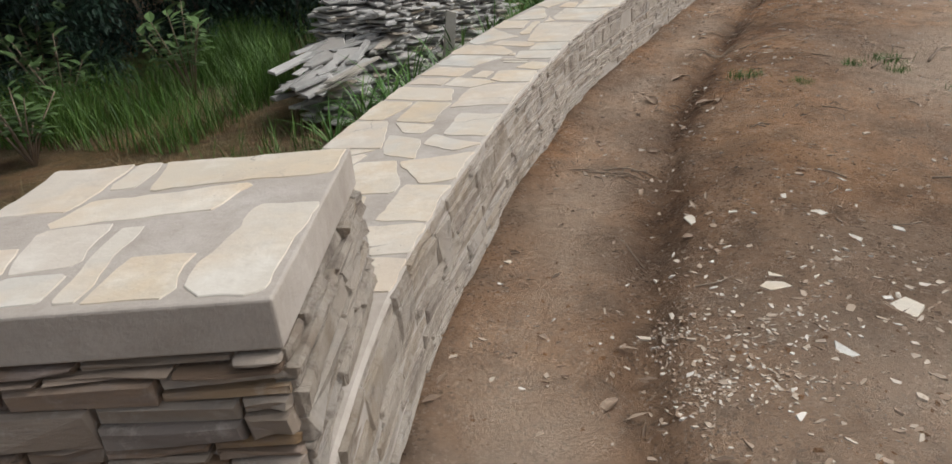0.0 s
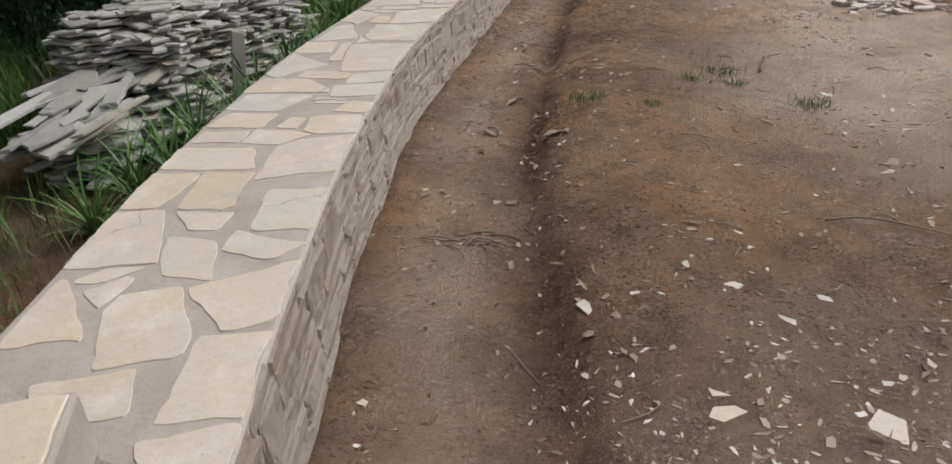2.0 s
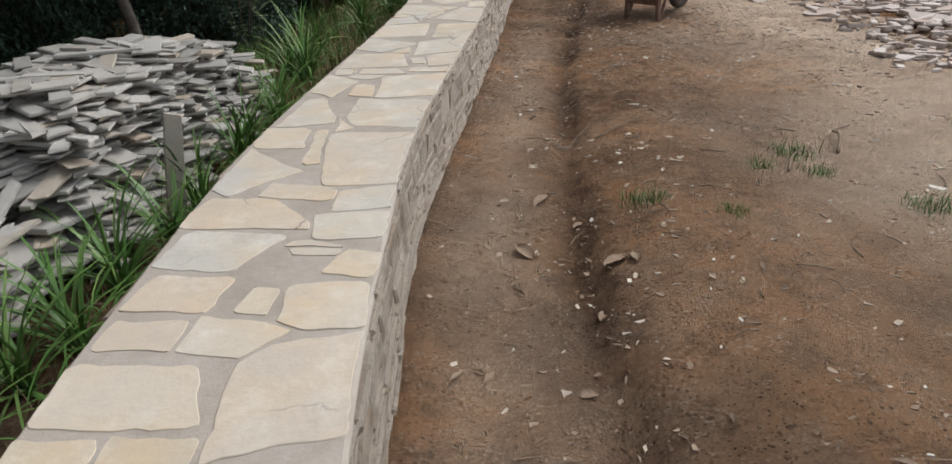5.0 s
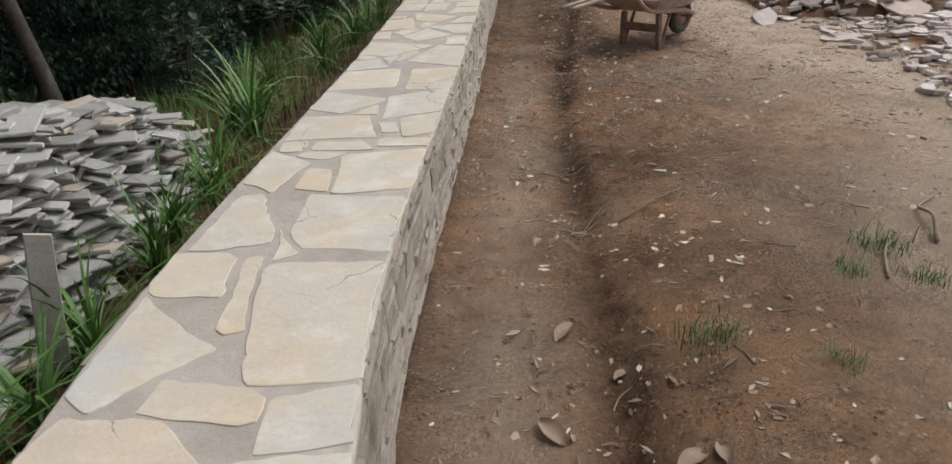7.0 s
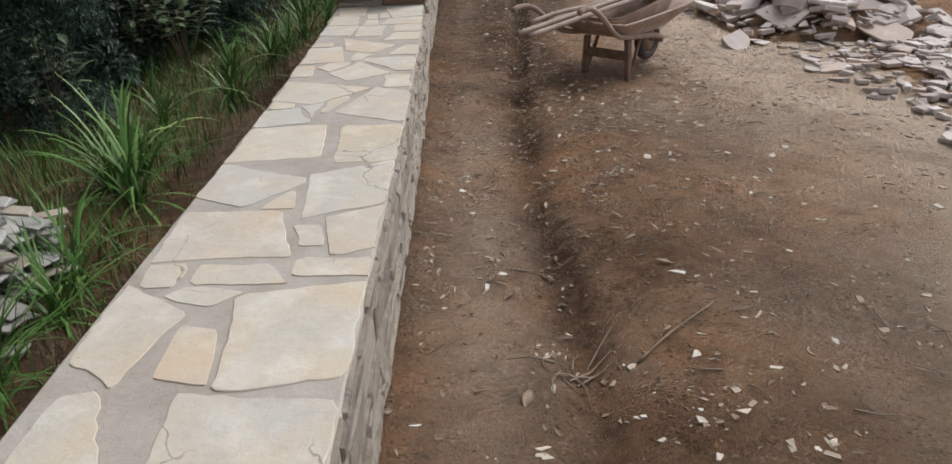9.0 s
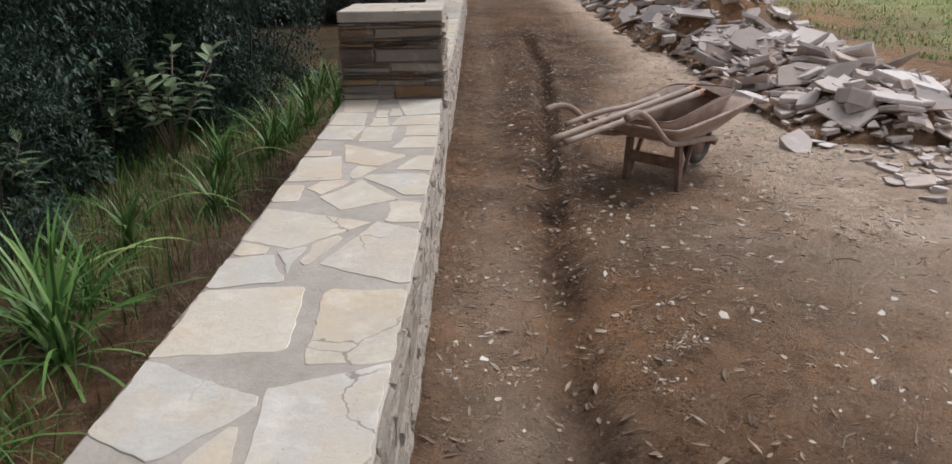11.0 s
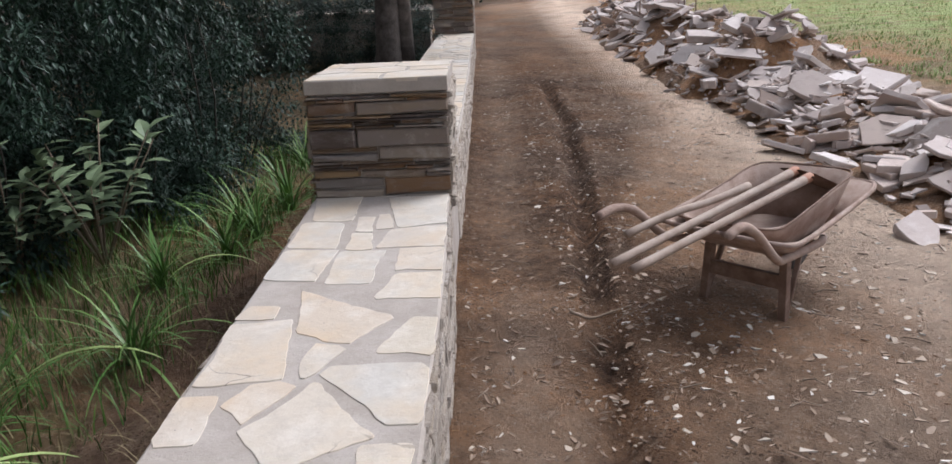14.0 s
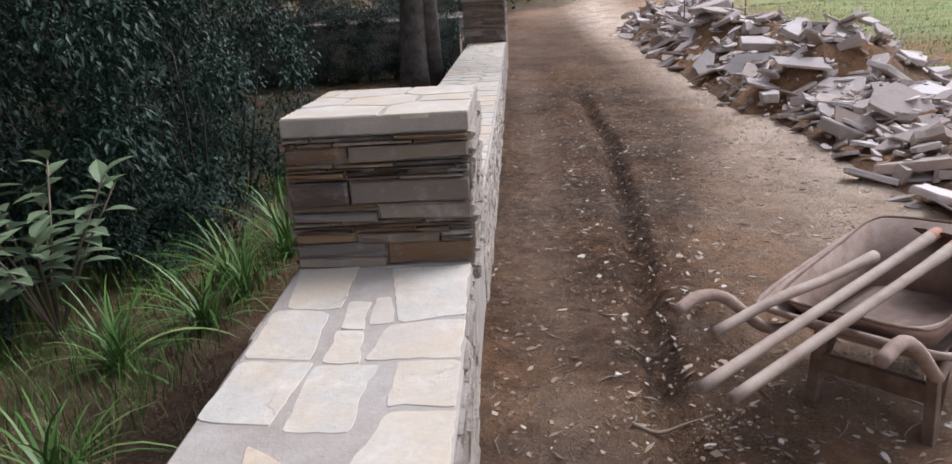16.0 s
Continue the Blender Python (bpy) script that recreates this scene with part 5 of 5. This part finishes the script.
def tree(x, y, h, r0, lean, label, seed, crown=2.4, forked=False):
    r = random.Random(seed)
    ob = thing("tree", pose(x, y, ground_z(x, y) if math.hypot(x - 3, y - 7) < 45 else base_z(32)), label=label, category="tree")
    top = Vector((lean[0], lean[1], h))
    stems = [tube([(0, 0, -0.2), top * 0.1 + Vector((0.02, 0, 0)), top * 0.4 + Vector((0.05, 0.03, 0)), top * 0.75, top], [r0 * 1.5, r0 * 1.1, r0 * 0.95, r0 * 0.7, r0 * 0.35], 12)]
    if forked:
        stems.append(tube([(r0 * 1.6, r0 * 0.4, -0.2), (r0 * 1.8, 0.1, h * 0.3), (r0 * 2.8, 0.3, h * 0.8)], [r0 * 1.2, r0 * 0.8, r0 * 0.4], 12))
    for i in range(7):
        b = top * r.uniform(0.6, 0.98)
        a = r.uniform(0, 6.28)
        e = b + Vector((math.cos(a), math.sin(a), r.uniform(0.2, 0.8))) * crown * r.uniform(0.4, 0.7)
        stems.append(tube([b, b.lerp(e, 0.5) + Vector((0, 0, 0.1)), e], [r0 * 0.4, r0 * 0.25, r0 * 0.08], 6))
    V, F = soup(stems)
    part("trunk", mesh_of("trunk", V, F, BARK, True), None, ob)
    out = []
    clumps = [(top + Vector((r.gauss(0, 0.5), r.gauss(0, 0.5), r.gauss(0, 0.28))) * crown, r.uniform(0.3, 0.6)) for i in range(22)]
    for i in range(5200):
        c, w = r.choice(clumps)
        d = rand_dir(r, 0.8)
        out.append(leaf(c + d * w * r.random() ** 0.4 * crown * 0.5, (d + rand_dir(r)).normalized(), Vector((0, 0, 1)), r.uniform(0.14, 0.28) * crown / 2, r.uniform(0.08, 0.14) * crown / 2))
    V, F = soup(out)
    part("crown", mesh_of("crown", V, F, BUSH), None, ob)
    return ob


tree(-0.2, 9.65, 4.2, 0.05, (-0.75, 0.1), "slender grey-trunked tree before dark bushes", 1, 2.6)
tree(6.8, 19.0, 5.5, 0.20, (0.3, 0.4), "dark twin-trunked tree before the terrace wall", 2, 3.2, True)
tree(-5.0, 9.5, 5.0, 0.12, (0.2, 0.1), "added shade tree behind dark bushes", 3, 3.4)
# added bush row; its dark mass stands in for shade below the ledge
for i in range(34):
    p = Vector((7.9, 20.3, 0)) + Vector((-0.87, 0.5, 0)) * i * 0.45
    low = bush(0, 0, 0.55, rng.uniform(0.7, 1.0))
    low.matrix_basis = pose(p.x, p.y, ground_z(p.x, p.y), 0, 0, rng.uniform(0, 360)) @ Matrix.Diagonal((0.8, 0.8, 0.56, 1))
for i in range(15):
    hedge = bush(0, 0, 0.8)
    hedge.matrix_basis = pose(8.75, 21.4, 1.31, 0, 0, 150) @ pose(0.6 + 1.25 * i, -4.2 + rng.uniform(-0.5, 0.5), 0, 0, 0, rng.uniform(0, 360)) @ Matrix.Diagonal((1.0, 1.0, 0.9, 1))
# trees added so that their mostly unseen crowns shade the left side
tree(-2.0, 13.5, 5.5, 0.12, (0.2, 0.1), "added shade tree behind dark bushes", 4, 3.4)
tree(1.2, 16.5, 5.5, 0.12, (0.2, 0.1), "added shade tree behind dark bushes", 5, 3.4)
tree(3.4, 21.5, 5.5, 0.12, (0.2, 0.1), "added shade tree behind dark bushes", 6, 3.4)
tree(-1.6, 15.4, 4.6, 0.1, (0.2, -0.2), "added shade tree behind dark bushes", 9, 3.0)
tree(1.0, 18.6, 4.8, 0.1, (0.1, -0.3), "added shade tree behind dark bushes", 10, 3.0)
tree(-4.0, 12.2, 4.8, 0.1, (0.1, -0.3), "added shade tree behind dark bushes", 11, 3.0)
tree(-6.5, 5.0, 5.0, 0.12, (0.2, 0.1), "added shade tree behind dark bushes", 8, 3.4)


def far_trees():
    """Dark woods beyond the end of the path."""
    r = random.Random(77)
    out = []
    for i in range(2600):
        a = radians(r.uniform(-62, 4.5))
        d = r.uniform(33, 42)
        c = Vector((3 + d * math.sin(a + radians(28)), 7 + d * math.cos(a + radians(28)), 0))
        c.z = base_z(32) + field_rise(c.x, c.y) + r.uniform(0.2, 6.5)
        for j in range(24):
            q = rand_dir(r, 0.9)
            out.append(leaf(c + q * r.uniform(0.2, 1.7), rand_dir(r), Vector((0, 0, 1)), r.uniform(0.16, 0.34), r.uniform(0.1, 0.2)))
    V, F = soup(out)
    return tagged(new("woods", mesh_of("woods", V, F, BUSH)), "dark green woods beyond the end of the path", "woods", kind="stuff")


far_trees()


def rebar_bundle():
    p = along(21.0, -3.9)
    ob = thing("rebar_column", pose(p.x, p.y, ground_z(p.x, p.y)), label="upright rusty reinforcing rods standing in the heap", category="rebar")
    for i in range(9):
        x, y = (i % 3) * 0.45 + rng.uniform(-0.05, 0.05), (i // 3) * 0.35
        V, F = tube([(x, y, -0.1), (x + rng.uniform(-0.05, 0.05), y, 1.4), (x + rng.uniform(-0.1, 0.1), y, 2.8)], 0.012, 5)
        part("rod", mesh_of("rod", V, F, RUST, True), None, ob)
    return ob


rebar_bundle()


# ---- litter on the soil ----
def chip_piece(r, a):
    """A flat shard with three to five corners."""
    n = r.choice((3, 4, 4, 5))
    t0, b, h = r.uniform(0, 6.28), a * r.uniform(0.2, 0.7), a * r.uniform(0.03, 0.10) + 0.0015
    ring = [(a / 2 * math.cos(t0 + 6.2832 * (i + r.uniform(-0.3, 0.3)) / n), b / 2 * math.sin(t0 + 6.2832 * (i + r.uniform(-0.3, 0.3)) / n)) for i in range(n)]
    V = [(x, y, h) for x, y in ring] + [(x * 1.04, y * 1.04, -0.003) for x, y in ring]
    return V, [list(range(n))] + [[(i + 1) % n, i, n + i, n + (i + 1) % n] for i in range(n)]


def scatter_chips(name, n, area, size, seed, label, material=None, patch=None):
    r = random.Random(seed)
    out = []
    while len(out) < n:
        s, o = r.uniform(area[0], area[1]), r.uniform(area[2], area[3])
        p = along(s, -o)
        if patch is not None and noise.noise((p.x * 1.5, p.y * 1.5, seed)) + r.uniform(-0.3, 0.3) < patch:
            continue
        a = size * (0.3 + 1.9 * r.random() ** 5)
        V, F = chip_piece(r, a)
        m = pose(p.x, p.y, ground_z(p.x, p.y) - 0.002, r.gauss(0, 9), r.gauss(0, 9), r.uniform(0, 360))
        out.append(([m @ Vector(v) for v in V], F))
    V, F = soup(out)
    return tagged(new(name, mesh_of(name, V, F, material or CHIP)), label, "stone chips", kind="stuff")


scatter_chips("stone_chips", 6000, (-1.6, 9, 0.05, 2.8), 0.024, 31, "small pale stone chips strewn over the soil", None, -0.05)
scatter_chips("stone_chips", 3200, (-1.8, 0.9, 0.7, 2.0), 0.022, 32, "dense pale stone chips on grey soil")
scatter_chips("stone_chips", 4600, (7.0, 15.0, 0.6, 3.2), 0.032, 37, "dense small stone flakes beside the furrow")
scatter_chips("soil_crumbs", 5000, (-1.6, 13.0, 0.08, 2.6), 0.016, 36, "loose brown crumbs of soil", SOIL)
scatter_chips("stone_chips", 5200, (6, 21, 0.1, 3.3), 0.034, 33, "pale stone chips by the wheelbarrow", None, -0.1)
scatter_chips("stone_chips", 1600, (1, 10, 2.4, 6.0), 0.045, 34, "pale stone chips on the dusty track", None, 0.05)
scatter_chips("soil_clods", 6000, (-1.6, 10, 0.02, 2.6), 0.018, 35, "brown soil crumbs and clods", SOIL)


def powder(x, y, w, n, seed):
    r = random.Random(seed)
    out = []
    for i in range(n):
        px, py = x + r.gauss(0, w), y + r.gauss(0, w * 0.7)
        V, F = chip_piece(r, r.uniform(0.006, 0.028))
        m = pose(px, py, ground_z(px, py) - 0.001, r.gauss(0, 6), r.gauss(0, 6), r.uniform(0, 360))
        out.append(([m @ Vector(v) for v in V], F))
    V, F = soup(out)
    return tagged(new("crushed_stone", mesh_of("crushed_stone", V, F, CHIP)), "patch of crushed white stone on the soil", "stone chips", kind="stuff")


for i, (x, y, w, n) in enumerate([(2.65, 7.53, 0.05, 70), (3.3, 7.27, 0.07, 110), (3.05, 7.1, 0.05, 40), (1.0, 1.95, 0.09, 90), (2.3, 5.62, 0.06, 40), (2.1, 6.2, 0.05, 30), (4.3, 9.42, 0.07, 60), (0.62, 1.74, 0.08, 190), (0.60, 2.06, 0.07, 110), (0.84, 1.70, 0.08, 120), (0.76, 1.95, 0.12, 130)]):
    powder(x, y, w, n, 60 + i)


def chip(x, y, a, seed):
    r = random.Random(seed)
    V, F = chip_piece(r, a * 1.15)
    V = [(x, y, z * 0.5) for x, y, z in V]
    ob = tagged(new("stone_chip", mesh_of("stone_chip", V, F, FLAG)), "flat pale broken stone chip lying on the soil", "stone chip", "larger stone chips on the soil")
    ob.matrix_basis = pose(x, y, ground_z(x, y) - 0.002, r.gauss(0, 5), r.gauss(0, 5), r.uniform(0, 360))
    return ob


for i, (x, y, a) in enumerate([(0.96, 2.90, 0.09), (1.12, 2.86, 0.05), (1.48, 2.51, 0.08), (1.04, 2.21, 0.10), (1.06, 2.30, 0.08), (1.21, 2.26, 0.06), (1.40, 2.02, 0.14), (0.12, 2.75, 0.06), (0.57, 2.13, 0.09),
                               (1.08, 1.78, 0.10), (1.44, 2.75, 0.07), (1.70, 2.61, 0.10), (1.37, 2.93, 0.06), (1.68, 2.98, 0.06), (1.72, 3.1, 0.05), (1.90, 4.63, 0.06), (1.79, 5.78, 0.06), (1.81, 5.81, 0.05),
                               (2.79, 6.27, 0.07), (2.48, 5.85, 0.06), (2.25, 5.60, 0.06), (2.35, 5.54, 0.05), (2.61, 5.64, 0.06), (2.45, 5.31, 0.07), (3.5, 8.04, 0.08), (3.5, 7.57, 0.07), (4.7, 8.25, 0.08), (3.54, 9.38, 0.05)]):
    chip(x, y, a, 100 + i)


def dead_leaves():
    r = random.Random(8)
    out = []
    for i in range(1500):
        s, o = r.uniform(-1.5, 10) if i < 450 else r.uniform(5, 17), abs(r.gauss(0.65, 0.55)) + 0.03
        p = along(s, -o)
        p.z = ground_z(p.x, p.y) + 0.006
        a = r.uniform(0, 6.28)
        out.append(leaf(p, Vector((math.cos(a), math.sin(a), r.uniform(-0.1, 0.35))).normalized(), Vector((r.uniform(-0.4, 0.4), r.uniform(-0.4, 0.4), 1)), r.choice((0.025, 0.035, 0.05, 0.08)), r.uniform(0.01, 0.028)))
    V, F = soup(out)
    return tagged(new("dead_leaves", mesh_of("dead_leaves", V, F, DEAD)), "curled brown dead leaves on the soil", "leaves", kind="stuff")


dead_leaves()


def twigs(name, spots, n, length, label, seed):
    r = random.Random(seed)
    out = []
    for i in range(n):
        x, y, w = r.choice(spots)
        x, y = x + r.gauss(0, w), y + r.gauss(0, w)
        a, l = r.uniform(0, 6.28), length * r.uniform(0.4, 1.2)
        dx, dy = math.cos(a) * l, math.sin(a) * l
        k = r.uniform(-0.15, 0.15)
        pts = [(x, y, ground_z(x, y) + 0.004), (x + dx * 0.5 - dy * k, y + dy * 0.5 + dx * k, ground_z(x + dx / 2, y + dy / 2) + r.uniform(0.006, 0.02)), (x + dx, y + dy, ground_z(x + dx, y + dy) + 0.004)]
        out.append(tube(pts, [0.0038, 0.003, 0.0015], 4))
    V, F = soup(out)
    return tagged(new(name, mesh_of(name, V, F, TWIG)), label, "twigs", kind="stuff")


twigs("dry_twigs", [(0.80, 3.62, 0.05), (2.08, 6.07, 0.05)], 26, 0.2, "small tangles of dry grey twigs on the soil", 1)
twigs("dry_twigs", [(1.5, 3.5, 1.2), (2.3, 5.5, 1.0), (3.6, 7.6, 1.0), (4.2, 9.6, 0.6), (2.6, 3.2, 0.7)], 120, 0.13, "scattered dry twigs on the soil", 2)


def fallen_stick(name, points, r, label):
    pts = bent([(x, y, ground_z(x, y) + dz) for x, y, dz in points], 4)
    n = len(pts)
    return tagged(new(name, tube_mesh(name, pts, [r * (1 - 0.6 * i / n) for i in range(n)], TWIG, 7)), label, "stick", "fallen sticks on the soil")


fallen_stick("dry_branch", [(3.35, 5.10, 0.012), (3.48, 5.22, 0.05), (3.58, 5.36, 0.02), (3.78, 5.42, 0.015)], 0.011, "bent dry branch lying on the soil")
fallen_stick("dry_branch", [(2.85, 4.95, 0.01), (3.05, 5.12, 0.03), (3.30, 5.22, 0.01)], 0.007, "bent dry branch lying on the soil")
fallen_stick("root", [(4.02, 9.60, 0.012), (4.10, 9.54, 0.016), (4.22, 9.53, 0.012), (4.32, 9.47, 0.01)], 0.010, "short dark root lying across the furrow")
fallen_stick("dry_branch", [(2.30, 5.95, 0.008), (2.47, 5.98, 0.02), (2.72, 6.02, 0.01)], 0.005, "thin dry branch lying on the soil")
fallen_stick("dry_branch", [(2.15, 3.1, 0.008), (2.3, 3.02, 0.03), (2.5, 2.8, 0.01)], 0.006, "thin dry branch lying on the soil")


def curled_leaf(x, y, size, turn, seed):
    """A large dry leaf, arched along and across, with a little thickness."""
    r = random.Random(seed)
    V, F, nu, nv = [], [], 8, 5
    for layer in (0, 1):
        for i in range(nu):
            t = i / (nu - 1)
            w = 0.24 * size * math.sin(math.pi * (0.06 + 0.9 * t)) ** 0.8
            for j in range(nv):
                v = j / (nv - 1) * 2 - 1
                V.append(((t - 0.5) * size, v * w, 0.05 * size + 0.16 * size * math.sin(math.pi * t) * 0.6 + 0.10 * size * v * v + r.uniform(-0.002, 0.002) - layer * 0.0015))
    n = nu * nv
    for i in range(nu - 1):
        for j in range(nv - 1):
            q = [i * nv + j, (i + 1) * nv + j, (i + 1) * nv + j + 1, i * nv + j + 1]
            F += [q, [k + n for k in q[::-1]]]
    ob = tagged(new("dead_leaf", mesh_of("dead_leaf", V, F, DEAD, True)), "large curled brown dead leaf on the soil", "leaf", "large dead leaves on the soil")
    ob.matrix_basis = pose(x, y, ground_z(x, y) - 0.004, r.uniform(-12, 12), r.uniform(-8, 8), turn)
    return ob


for i, (x, y, a, t) in enumerate([(1.30, 4.87, 0.13, 100), (1.60, 5.29, 0.12, 30), (1.55, 4.53, 0.12, 10), (1.63, 4.50, 0.09, 60), (1.66, 5.02, 0.08, 20), (1.90, 6.02, 0.08, 40), (0.85, 3.35, 0.07, 70), (0.90, 2.75, 0.06, 0),
                                  (0.35, 1.75, 0.09, 40), (2.2, 6.6, 0.07, 20), (4.05, 9.15, 0.07, 15), (3.75, 8.9, 0.07, 130), (1.05, 3.9, 0.08, 160), (1.35, 4.3, 0.07, 45)]):
    curled_leaf(x, y, a, t, 300 + i)


def long_leaf(s, u, turn, length, lift):
    """One long fallen strap leaf, arching low over the soil."""
    p = along(s, u)
    V, F = blade((0, 0, lift), 0.0, length, 0.028, 0.9, 1.5, 9)
    V = V + [(x, y, z - 0.002) for x, y, z in V]
    n = len(V) // 2
    F = F + [[q + n for q in f[::-1]] for f in F]
    ob = tagged(new("fallen_leaf", mesh_of("fallen_leaf", V, F, LAWN, True)), "long yellow-green strap leaf arching over the soil", "leaf", "fallen strap leaves behind the wall")
    ob.matrix_basis = pose(p.x, p.y, ground_z(p.x, p.y), 0, 0, turn)
    return ob


for s, u, turn, length, lift in [(7.0, 1.95, 20, 0.75, 0.02), (8.1, 1.95, -15, 0.7, 0.05), (7.1, 1.75, 10, 0.6, 0.1), (9.3, 1.75, -10, 0.6, 0.05)]:
    long_leaf(s, u, turn, length, lift)


# ---- the walls with their stones ----
rng = random.Random(12)
WALL_A = wall_core("wall_1", S_START, S_P1 + 0.3, "curved low wall of ledge stones topped with pale flagstones")
dress_wall(WALL_A, FLAGS_A + FLAGS_B + FLAGS_C + FLAGS_D + FLAGS_E + FLAGS_F, S_START, S_P1 + 0.05, rng, (1, -1), lambda s, side: side > 0 and s < 1.7)
WALL_B = wall_core("wall_2", S_P1 + 0.3, S_P2 + 0.3, "low stone wall running on between the pillars")
dress_wall(WALL_B, fill_seeds(S_P1 + 0.9, S_P2, rng), S_P1 + 0.9, S_P2, rng, (1, -1), lambda s, side: False)
p = along(S_P2, 0.0)
q = along(S_P2 + 0.3, 0.0) - along(S_P2 - 0.3, 0.0)
pillar("pillar", (p.x, p.y), (q.x, q.y), 0.80, 0.90, 0.30, 1.70, rng, [(0.2, 0.2, 0.2), (0.2, 0.58, 0.2), (0.65, 0.2, 0.2), (0.65, 0.6, 0.2), (0.45, 0.4, 0.1)],
       "distant square pillar of dark ledge stones")
